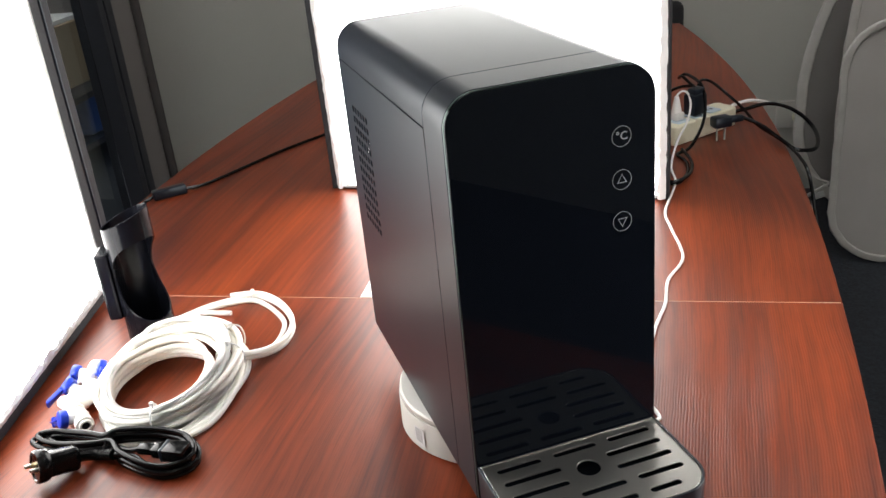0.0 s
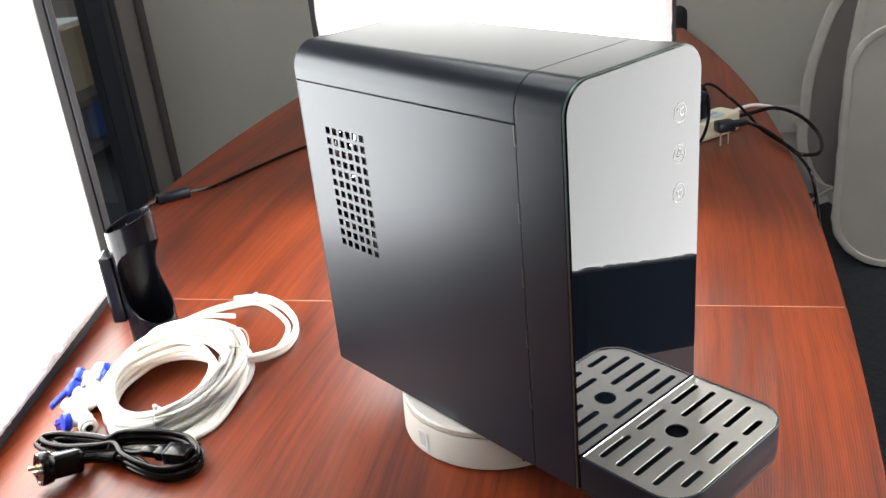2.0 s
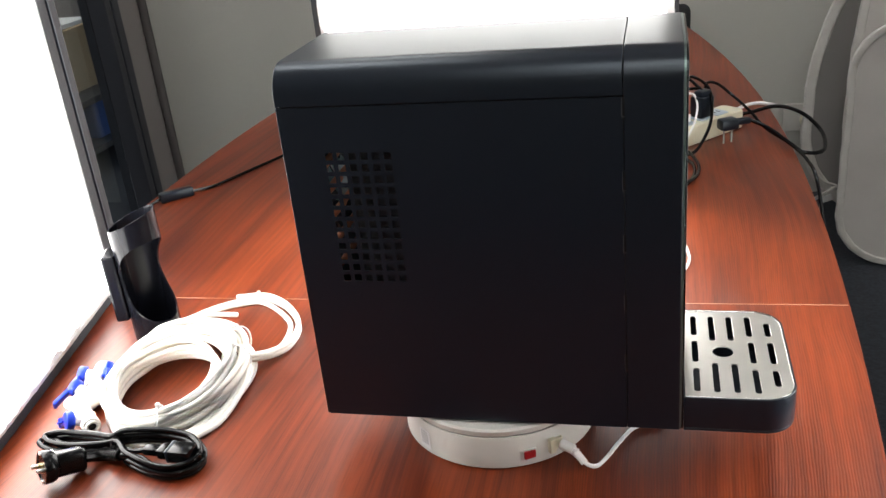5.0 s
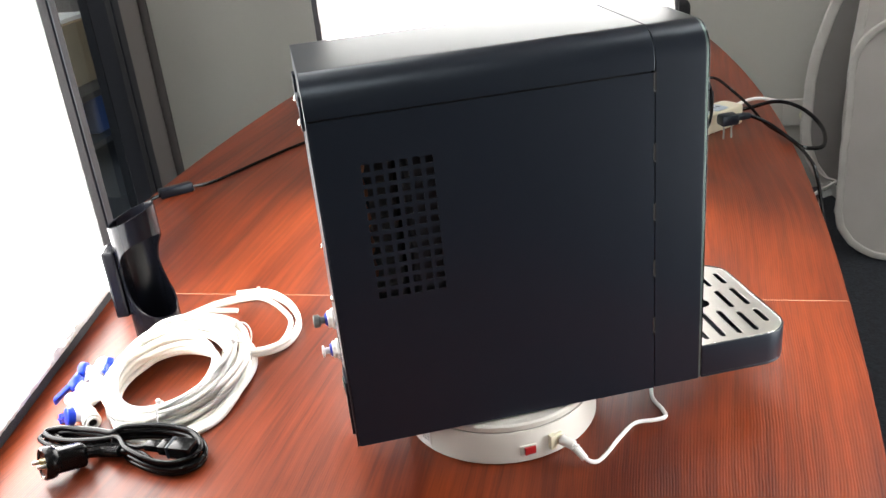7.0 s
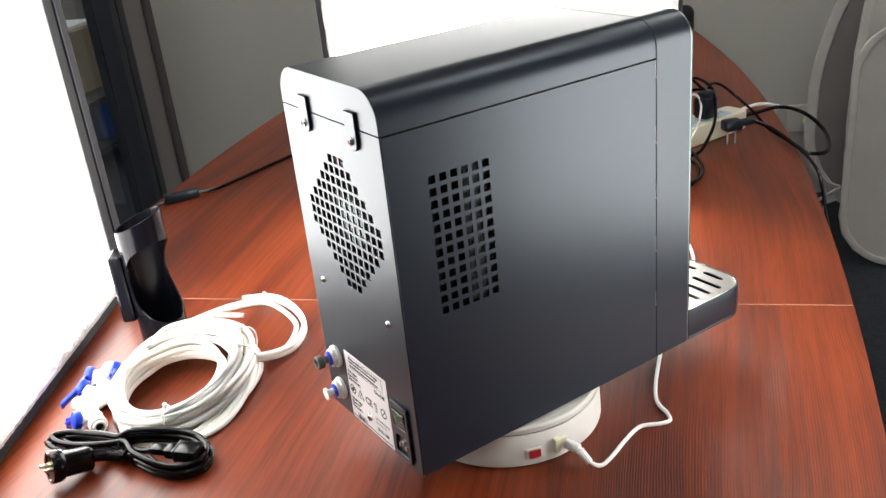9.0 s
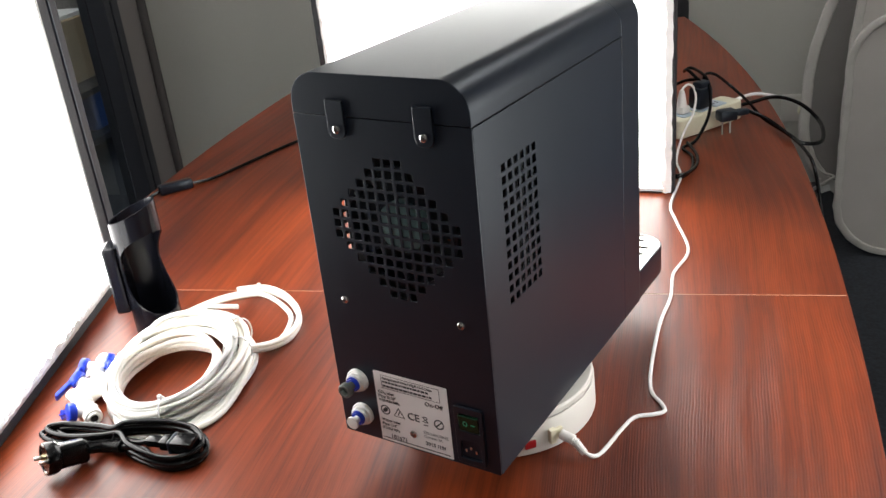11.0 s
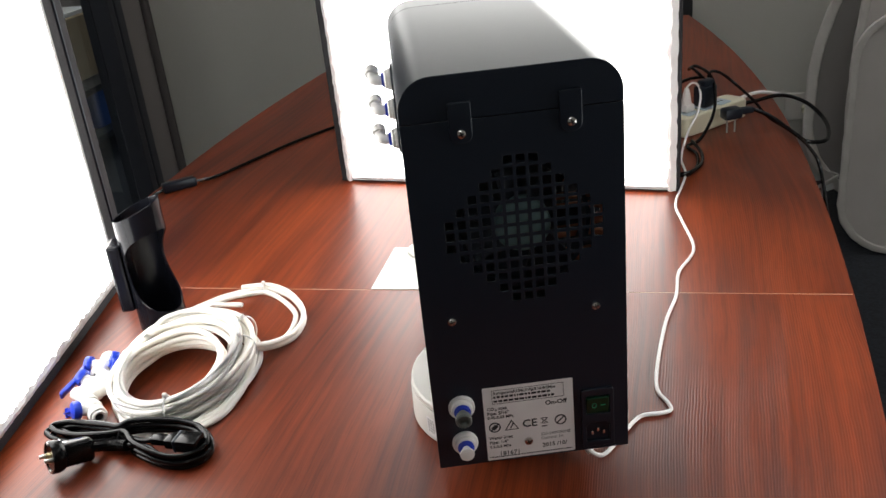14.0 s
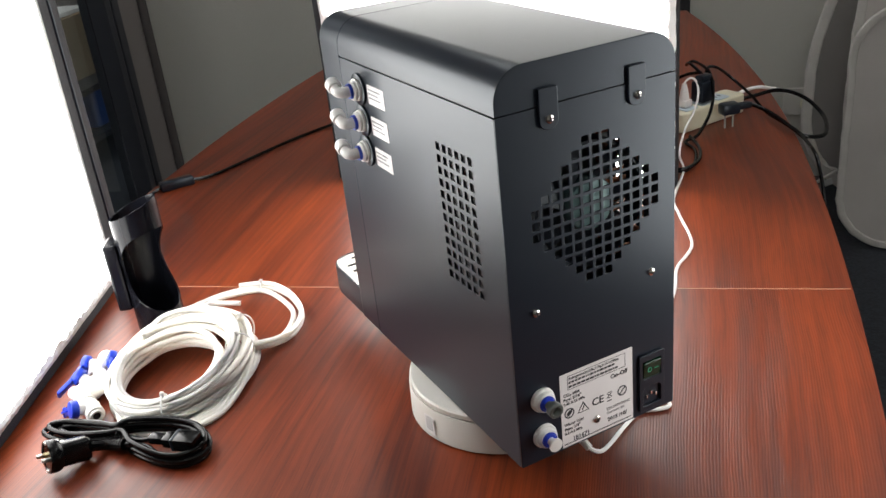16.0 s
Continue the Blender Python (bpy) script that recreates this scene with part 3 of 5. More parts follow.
def build_dispenser():
    d = empty("water_dispenser", "matt black water dispenser with a glossy black glass front", "water dispenser")
    L = LIFT
    # feet
    for x in (-0.07, 0.07):
        for y in (-0.05, 0.06):
            part("foot", shift(cyl(0.012, 0.0502, ZB + 0.001, 0.001), L @ Matrix.Translation((x, y, 0))), M_BLACK, d)
    # perforated side sheets, back sheet, floor sheet
    t = 0.0016
    def vent(u0, u1, v0, v1, nu, nv, size):
        pu, pv = (u1 - u0) / nu, (v1 - v0) / nv
        return [round_rect(u0 + pu * (i + 0.5) - size / 2, u0 + pu * (i + 0.5) + size / 2, v0 + pv * (j + 0.5) - size / 2, v0 + pv * (j + 0.5) + size / 2, 0.0007, 1)
                for i in range(nu) for j in range(nv)]
    side = plate(round_rect(-YBK + 0.0022, -YSEAM - 0.0006, ZB, ZLID - 0.0016, 0.001, 1), vent(-0.1412, -0.0683, 0.2220, 0.3680, 6, 12, 0.0080), t)
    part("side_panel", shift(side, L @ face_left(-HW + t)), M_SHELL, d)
    side = plate(round_rect(YSEAM + 0.0006, YBK - 0.0022, ZB, ZLID - 0.0016, 0.001, 1), vent(0.0670, 0.1400, 0.2215, 0.3690, 6, 12, 0.0080), t)
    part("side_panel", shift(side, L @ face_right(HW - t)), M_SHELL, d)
    holes = []
    P, H = 0.0112, 0.0040
    for i in range(-6, 7):
        for j in range(-6, 7):
            if abs(i) + abs(j) <= 7:
                cx, cz = 0.0045 + i * P, 0.306 + j * P
                holes.append(round_rect(cx - H, cx + H, cz - H, cz + H, 0.0006, 1))
    back = plate(round_rect(-HW, HW, ZB, ZLID - 0.0006, 0.001, 1), holes, 0.0018, 0.0004)
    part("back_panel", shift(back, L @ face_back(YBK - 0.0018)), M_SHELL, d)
    part("bottom_panel", shift(box(-HW + 0.002, HW - 0.002, YSEAM, YBK - 0.002, ZB + 0.0005, ZB + 0.003), L), M_SHELL, d)
    # lid and front housing, with rounded shoulders
    R = 0.03
    top = round_rect(-HW, HW, ZLID, ZT, (0.0005, 0.0005, R, R), 10)
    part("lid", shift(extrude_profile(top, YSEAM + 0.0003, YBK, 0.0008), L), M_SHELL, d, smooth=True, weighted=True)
    front = round_rect(-HW, HW, ZB, ZT, (0.001, 0.001, R, R), 10)
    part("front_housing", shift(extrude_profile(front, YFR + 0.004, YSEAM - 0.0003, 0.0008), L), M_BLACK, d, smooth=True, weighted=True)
    part("gap_strip", shift(extrude_profile(round_rect(-HW + 0.002, HW - 0.002, ZB + 0.003, ZT - 0.002, (0.001, 0.001, R, R), 10), YSEAM - 0.001, YSEAM + 0.001, 0), L), M_GAP, d)
    # small tabs that show in the joint of the left side
    for z in (0.4030, 0.3313, 0.2673, 0.2026, 0.1341):
        sl = part("joint_slot", shift(box(-HW - 0.0002, -HW + 0.001, YSEAM - 0.0012, YSEAM + 0.0012, z - 0.010, z + 0.010), L), M_GAP, d)
        part("tab_edge", shift(join(box(-HW - 0.0004, -HW + 0.0008, YSEAM + 0.0013, YSEAM + 0.0017, z - 0.0085, z + 0.0095), box(-HW - 0.0004, -HW + 0.0008, YSEAM - 0.0006, YSEAM + 0.0013, z - 0.0092, z - 0.0085)), L), M_TAB, sl, "bare metal tab edge")
    # Hidden strips behind the lid gap, added to stop light leaking out.
    for sx in (-1, 1):
        x0, x1 = sorted((sx * (HW - 0.0022), sx * (HW - 0.005)))
        part("lid_lip", shift(box(x0, x1, YSEAM + 0.003, YBK - 0.004, ZLID - 0.008, ZLID + 0.004), L), M_GAP, d)
    # glass front with a fine bright rim
    g = round_rect(-HW + 0.0012, HW - 0.0012, ZB + 0.002, ZT - 0.0012, (0.001, 0.001, R - 0.002, R - 0.002), 10)
    part("rim", shift(extrude_profile(round_rect(-HW + 0.0006, HW - 0.0006, ZB + 0.001, ZT - 0.0006, (0.001, 0.001, R - 0.001, R - 0.001), 10), YFR + 0.002, YFR + 0.0045, 0.0002), L),
         mat("bright_rim", (0.14, 0.19, 0.175), 0.32, 0.8), d, "thin grey rim")
    part("glass_front", shift(extrude_profile(g, YFR, YFR + 0.0024, 0.0005), L), M_GLASS, d, "glossy black glass")
    F = L @ face_front(YFR)
    bx = 0.0620
    for k, z in enumerate((0.3915, 0.3520, 0.3125)):
        ring = plate([(bx + 0.0094 * math.cos(a), z + 0.0094 * math.sin(a)) for a in np.linspace(0, 2 * math.pi, 40)[:-1]],
                     [[(bx + 0.0089 * math.cos(a), z + 0.0089 * math.sin(a)) for a in np.linspace(0, 2 * math.pi, 40)[:-1]]], 0.0003)
        btn = part("touch_button", shift(ring, F), M_PRINT, d, "white printed ring")
        if k == 0:
            words("\u00b0C", bx, z, 0.0105, F, M_PRINT, btn, 0.0002, "CENTER")
        else:
            s = 1 if k == 1 else -1
            tri = lambda q: [(bx - q, z - s * q * 0.62), (bx + q, z - s * q * 0.62), (bx, z + s * q * 1.15)][::s]
            part("arrow", shift(plate(tri(0.0048), [tri(0.0037)], 0.0003), F), M_PRINT, btn)
    # drip tray: a black bowl with a slotted steel plate
    y0, y1, z0, z1 = -0.3230, YFR - 0.0005, 0.0530, 0.0935
    TW = 0.0945
    rim = round_rect(-TW, TW, y0, y1, (0.034, 0.034, 0.001, 0.001), 12)
    inner = round_rect(-TW + 0.0026, TW - 0.0026, y0 + 0.0026, y1 - 0.001, (0.0315, 0.0315, 0.001, 0.001), 12)
    tray = part("drip_tray", shift(plate(rim, [inner], z1 - z0 - 0.003, 0.0008), L @ Matrix.Translation((0, 0, z0 + 0.003))), M_BLACK, d, "black plastic drip tray")
    part("tray_floor", shift(plate(round_rect(-TW + 0.0006, TW - 0.0006, y0 + 0.0006, y1, (0.0335, 0.0335, 0.001, 0.001), 12), thick=0.003), L @ Matrix.Translation((0, 0, z0))), M_BLACK, tray)
    po = round_rect(-TW + 0.0029, TW - 0.0029, y0 + 0.0029, y1 - 0.0014, (0.0312, 0.0312, 0.001, 0.001), 12)
    slots = []
    def slot(cx, cy, w):
        r = 0.0033
        slots.append(round_rect(cx - w / 2 - 0.001, cx + w / 2 + 0.001, cy - r, cy + r, r * 0.98, 4))
    ys = [-0.2238, -0.2438, -0.2640, -0.2846, -0.3051]
    for sx in (-1, 1):
        for y, cx, w in zip(ys, (0.0576, 0.0522, 0.0525, 0.0576, 0.0508), (0.043, 0.055, 0.054, 0.044, 0.029)):
            slot(sx * cx, y, w)
    for y in (ys[0], ys[3], ys[4]):
        slot(0.0, y, 0.043)
    hole = [(0.0112 * math.cos(a), -0.2535 + 0.0112 * math.sin(a)) for a in np.linspace(0, 2 * math.pi, 33)[:-1]]
    part("grate", shift(plate(po, slots + [hole], 0.0016, 0.0003), L @ Matrix.Translation((0, 0, z1 - 0.0026))), M_STEEL, tray, "slotted brushed steel plate")
    part("rim", shift(plate(round_rect(-TW + 0.0024, TW - 0.0024, y0 + 0.0024, y1 - 0.0012, (0.0316, 0.0316, 0.001, 0.001), 12), [po], 0.0022), L @ Matrix.Translation((0, 0, z1 - 0.0021))), M_SCREW, tray, "bright steel edge")
    # the back: latches, screws, label, water inlets, mains inlet
    B = L @ face_back(YBK)
    for x in (-0.0446, 0.0499):
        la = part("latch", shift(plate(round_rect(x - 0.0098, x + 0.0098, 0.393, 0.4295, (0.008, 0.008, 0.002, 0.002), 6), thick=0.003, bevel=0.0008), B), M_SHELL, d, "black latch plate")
        screw(la, B @ Matrix.Translation((x, 0.4022, 0.003)))
    screw(d, B @ Matrix.Translation((-0.0690, 0.2209, 0)))
    screw(d, B @ Matrix.Translation((0.0668, 0.2194, 0)))
    lx0, lx1, lz0, lz1 = -0.0474, 0.0418, 0.0562, 0.1428
    lab = sheet_item("rating_label", round_rect(lx0, lx1, lz0, lz1, 0.001, 2), B, M_LABEL, d, 0.0004, 0.0, "silver printed rating label")
    K = B @ Matrix.Translation((lx0, lz0, 0))
    fr = round_rect(0.009, 0.08, 0.067, 0.083, 0.0003, 1)
    fi = round_rect(0.0094, 0.0796, 0.0674, 0.0826, 0.0003, 1)
    part("box_line", shift(plate(fr, [fi], 0.0003), K @ Matrix.Translation((0, 0, 0.0003))), M_INK, lab)
    words("Refrigerant:R134a,110g,0.16-0.2Mpa", 0.0105, 0.0795, 0.0042, K, M_INK, lab)
    bars(0.0105, 0.0750, 0.056, 0.0022, K, lab, M_INK, 0, 3)
    bars(0.0105, 0.0702, 0.06, 0.0022, K, lab, M_INK, 0, 5)
    words("CO\u2082 inlet", 0.003, 0.0615, 0.005, K, M_INK, lab)
    words("Pipe: 5/16\"", 0.003, 0.0562, 0.005, K, M_INK, lab)
    words("0.45-0.55 MPa", 0.003, 0.0512, 0.0045, K, M_INK, lab)
    words("On-Off", 0.061, 0.0612, 0.0072, K, M_INK, lab)
    for cx in (0.0095, 0.0755):
        a = np.linspace(0, 2 * math.pi, 29)[:-1]
        sign = part("sign", shift(plate([(cx + 0.006 * math.cos(q), 0.0395 + 0.006 * math.sin(q)) for q in a], [[(cx + 0.0046 * math.cos(q), 0.0395 + 0.0046 * math.sin(q)) for q in a]], 0.0003), K @ Matrix.Translation((0, 0, 0.0003))), M_INK, lab)
        part("stroke", shift(box(-0.0045, 0.0045, -0.0007, 0.0007, 0.0003, 0.0006), K @ pose(cx, 0.0395, 0, 0, 0, 45)), M_INK, sign)
        if cx < 0.05:
            part("stroke", shift(join(box(-0.003, 0.003, -0.0022, 0.0022, 0.0003, 0.0006), ), K @ pose(cx, 0.0395, 0, 0, 0, 45)), M_INK, sign)
    tri = lambda q: [(0.0265 - q, 0.0345 + (0.0072 - q) * 0.5), (0.0265 + q, 0.0345 + (0.0072 - q) * 0.5), (0.0265, 0.0345 + q * 1.7)]
    w = part("sign", shift(plate(tri(0.0072), [tri(0.0058)], 0.0003), K @ Matrix.Translation((0, 0, 0.0003))), M_INK, lab)
    part("stroke", shift(box(-0.0006, 0.0006, -0.003, 0.003, 0.0003, 0.0006), K @ pose(0.0265, 0.0392, 0, 0, 0, -25)), M_INK, w)
    words("CE", 0.037, 0.0395, 0.0125, K, M_INK, lab)
    bin_sign = part("sign", shift(join(box(0.0565, 0.062, 0.0335, 0.0347, 0.0003, 0.0006), box(0.0572, 0.0612, 0.0372, 0.038, 0.0003, 0.0006), box(0.0568, 0.0617, 0.0435, 0.0443, 0.0003, 0.0006)), K), M_INK, lab)
    for a in (40, -40):
        part("stroke", shift(box(-0.0045, 0.0045, -0.0004, 0.0004, 0.0003, 0.0006), K @ pose(0.0592, 0.0406, 0, 0, 0, a)), M_INK, bin_sign)
    words("Water inlet", 0.003, 0.0265, 0.005, K, M_INK, lab)
    words("Pipe: 1/4\"", 0.003, 0.0212, 0.005, K, M_INK, lab)
    words("0.2-0.3 MPa", 0.003, 0.016, 0.0045, K, M_INK, lab)
    words("220-240V/50HZ", 0.055, 0.0245, 0.0046, K, M_GREYINK, lab)
    words("Current: 3A", 0.055, 0.0196, 0.0046, K, M_GREYINK, lab)
    words("2015 /10/", 0.056, 0.011, 0.0065, K, M_INK, lab)
    words("181671", 0.012, 0.0068, 0.0072, K, M_INK, lab)
    bars(0.002, 0.0035, 0.084, 0.0012, K, lab, M_INK, 0, 8)
    screw(lab, B @ Matrix.Translation((-0.0050, 0.0745, 0.0004)), 0.0045)
    for z, kind in ((0.1252, 0), (0.0828, 1)):
        c = B @ Matrix.Translation((-0.0686, z, 0))
        inl = part("inlet", shift(lathe([(0, 0), (0.0130, 0), (0.0130, 0.003), (0.0122, 0.004), (0.0106, 0.004), (0.0106, 0.008), (0.0096, 0.009), (0, 0.009)], 28), c), M_FIT, d, "white push-fit inlet", smooth=True)
        part("collar", shift(lathe([(0, 0.009), (0.0082, 0.009), (0.0082, 0.0106), (0.0070, 0.0108), (0.0066, 0.0118), (0, 0.0118)], 24), c), M_BLUE, inl, "blue collar", smooth=True)
        if kind == 0:
            part("stopper", shift(lathe([(0, 0.0118), (0.0044, 0.0118), (0.0044, 0.0165), (0.0078, 0.0185), (0.0080, 0.0245), (0.0070, 0.0258), (0.0050, 0.0258), (0.0036, 0.021), (0, 0.021)], 24), c), mat("dark_grey_rubber", (0.09, 0.1, 0.095), 0.4, noise_scale=90), inl, "dark grey plug", smooth=True)
        else:
            part("stopper", shift(lathe([(0, 0.0118), (0.004, 0.0118), (0.004, 0.018), (0.0072, 0.0188), (0.0072, 0.021), (0, 0.022)], 24), c), M_FIT, inl, "white plug", smooth=True)
    mx0, mx1, mz0, mz1 = 0.049, 0.0815, 0.0595, 0.1275
    mi = part("mains_inlet", shift(plate(round_rect(mx0, mx1, mz0, mz1, 0.0025, 4), [round_rect(0.0535, 0.0772, 0.0985, 0.1195, 0.001, 2), round_rect(0.0535, 0.0772, 0.0655, 0.0885, (0.001, 0.001, 0.006, 0.006), 3)], 0.003, 0.0006), B), M_BLACK, d, "black switched mains inlet")
    rk = part("rocker", shift(box(-0.0112, 0.0112, -0.0098, 0.0098, -0.006, 0.0035, 0.001), B @ pose(0.0653, 0.109, 0, 8)), M_GREEN, mi, "green illuminated rocker")
    a = np.linspace(0, 2 * math.pi, 21)[:-1]
    part("mark", shift(plate([(0.0026 * math.cos(q), 0.0032 * math.sin(q)) for q in a], [[(0.0018 * math.cos(q), 0.0024 * math.sin(q)) for q in a]], 0.0003), B @ pose(0.0618, 0.109, 0.0036, 8)), M_GREENMARK, rk)
    part("mark", shift(box(-0.0025, 0.0025, -0.0004, 0.0004, 0, 0.0003), B @ pose(0.0705, 0.109, 0.0036, 8)), M_GREENMARK, rk)
    part("socket_well", shift(box(0.0535, 0.0772, 0.0655, 0.0885, -0.012, -0.0004), B), M_GAP, mi)
    for x, z in ((0.0595, 0.0755), (0.0653, 0.079), (0.0711, 0.0755)):
        part("pin", shift(box(x - 0.0011, x + 0.0011, z - 0.002, z + 0.002, -0.001, 0.0024, 0.0003), B), M_SCREW, mi)
    # three elbow outlets with labels on the right side
    S = L @ face_right(HW)
    for k, z in enumerate((0.3847, 0.3494, 0.3139)):
        c = S @ Matrix.Translation((-0.1035, z, 0))
        o = part("outlet", shift(lathe([(0, 0.003), (0.0125, 0.003), (0.0125, 0.0055), (0.0112, 0.006), (0.0112, 0.009), (0.0095, 0.0105), (0, 0.0105)], 28), c), M_FIT, d, "white elbow push-fit outlet", smooth=True)
        part("washer", shift(lathe([(0, 0), (0.0178, 0), (0.0178, 0.0025), (0.017, 0.003), (0, 0.003)], 28), c), M_BLACK, o, "black rubber washer", smooth=True)
        part("collar", shift(lathe([(0, 0.0105), (0.0083, 0.0105), (0.0083, 0.0135), (0, 0.0135)], 24), c), M_BLUE, o, "blue collar", smooth=True)
        el = smooth_path([(0, 0, 0.0135), (0, 0, 0.017), (-0.001, 0.0003, 0.021), (-0.005, 0.001, 0.0238), (-0.009, 0.003, 0.0242), (-0.012, 0.0045, 0.0242)], 5)
        part("elbow", shift(hose(el, 0.0062, 14), c), M_FIT, o, smooth=True)
        part("nut", shift(rod((-0.0105, 0.004, 0.0242), (-0.0195, 0.0085, 0.0242), 0.0082, 0.001), c), M_FIT, o, smooth=True)
        part("tip", shift(rod((-0.0195, 0.0085, 0.0242), (-0.0225, 0.010, 0.0242), 0.006, 0.001), c), M_MARK, o, smooth=True)
        sl = sheet_item("outlet_label", round_rect(-0.0815, -0.0405, z - 0.0120, z + 0.0095, 0.0008, 2), S, M_LABEL, d, 0.0003, 0.0, "small white outlet label")
        for q in range(3):
            bars(-0.079, z + 0.0045 - q * 0.0045, 0.03 - 0.006 * (q % 2), 0.0016, S, sl, M_GREYINK, 0, 20 + k * 3 + q)
    # inside, seen through the vents: fan, fins, copper pipes
    part("fan_ring", shift(lathe([(0.058, 0), (0.062, 0), (0.062, 0.02), (0.058, 0.02), (0.058, 0)], 40), B @ Matrix.Translation((0.0045, 0.306, -0.03))), M_BLACK, d)
    hub = part("fan_hub", shift(cyl(0.026, 0, 0.016, 0.003, 32), B @ Matrix.Translation((0.0045, 0.306, -0.024))), M_FIN, d, "pale fan hub", smooth=True)
    for k in range(7):
        b = box(0.023, 0.055, -0.013, 0.013, -0.0008, 0.0008)
        part("blade", shift(b, B @ Matrix.Translation((0.0045, 0.306, -0.02)) @ pose(0, 0, 0, 0, 0, k * 360 / 7) @ pose(0, 0, 0, 28)), M_BLACK, hub)
    for k in range(5):
        z = 0.235 + k * 0.028
        pipe = smooth_path([(-0.04, 0.148, z), (-0.08, 0.148, z), (-0.086, 0.143, z + 0.006), (-0.08, 0.138, z + 0.012), (-0.04, 0.138, z + 0.013)], 5)
        part("copper_pipe", shift(hose(pipe, 0.0035, 8), L), M_COPPER, d, "copper cooling pipe", smooth=True)
    # Both blocks are oversized to stop light crossing from vent to vent.
    part("condenser", shift(box(-0.05, 0.09, 0.105, 0.134, 0.19, 0.405, 0.002), L), mat("dark_fins", (0.05, 0.05, 0.05), 0.7, 0.0, noise_scale=200, vary=0.5), d)
    # Added filler; its tone, paler than M_GAP, imitates flare over the holes.
    part("tank", shift(box(-0.088, 0.088, -0.13, 0.1, 0.06, 0.408, 0.004), L), mat("dark_grey_filler", (0.011, 0.012, 0.016), 0.7, noise_scale=90), d)
    return d


# ---- the turntable ----
def build_turntable():
    t = empty("turntable", "round white motorised display turntable on the table", "turntable", pose(-0.0025, -0.001, 0))
    R = 0.1145
    part("base", lathe([(0, 0.0005), (R - 0.002, 0.0005), (R, 0.0025), (R - 0.001, 0.0385), (R - 0.002, 0.0405), (0, 0.0405)], 96), M_WHITE, t, smooth=True)
    part("gap_ring", lathe([(0, 0.0405), (R - 0.004, 0.0405), (R - 0.004, 0.0418), (0, 0.0418)], 96), M_GAP, t)
    def on_rim(deg, z):
        a = radians(deg)
        return Matrix.Translation((R * math.cos(a), R * math.sin(a), z)) @ pose(0, 0, 0, 0, 0, deg + 90) @ Matrix(((1, 0, 0, 0), (0, 0, -1, 0), (0, 1, 0, 0), (0, 0, 0, 1)))
    m = on_rim(math.degrees(math.atan2(-0.102, 0.0465)), 0.0165)
    sw = part("switch_frame", shift(plate(round_rect(-0.0105, 0.0085, -0.0066, 0.0066, 0.001, 2), thick=0.002, bevel=0.0004), m @ Matrix.Translation((0, 0, -0.0012))), M_WHITE, t)
    part("rocker", shift(box(-0.006, 0.0072, -0.0048, 0.0048, -0.001, 0.003, 0.0007), m @ pose(0, 0, 0, 0, 8)), M_RED, sw, "red rocker switch")
    m = on_rim(math.degrees(math.atan2(-0.086, 0.0745)), 0.0195)
    part("power_socket", shift(join(box(-0.0095, -0.002, -0.009, 0.009, -0.003, 0.005, 0.0008), box(-0.002, 0.008, -0.007, 0.007, -0.003, 0.003, 0.0008)), m), M_CREAM, t)
    m = on_rim(math.degrees(math.atan2(-0.0865, -0.0711)), 0.02)
    st = part("sticker", shift(plate(round_rect(-0.0085, 0.0085, -0.0125, 0.0115, 0.001, 2), thick=0.0004), m @ Matrix.Translation((0, 0, 0.0002))), M_LABEL, t, "small pale sticker")
    for q in range(5):
        bars(-0.0065, 0.0085 - q * 0.0037, 0.012, 0.0022, m, st, M_GREYINK, 0, 60 + q)
    top = part("top_plate", lathe([(0, 0), (R - 0.003, 0), (R - 0.0025, 0.001), (R - 0.0025, 0.0062), (R - 0.0045, 0.0082), (0, 0.0082)], 96), M_WHITE, t, "smooth white turning plate", smooth=True)
    top.location = (0, 0, 0.0418)
    return t, top


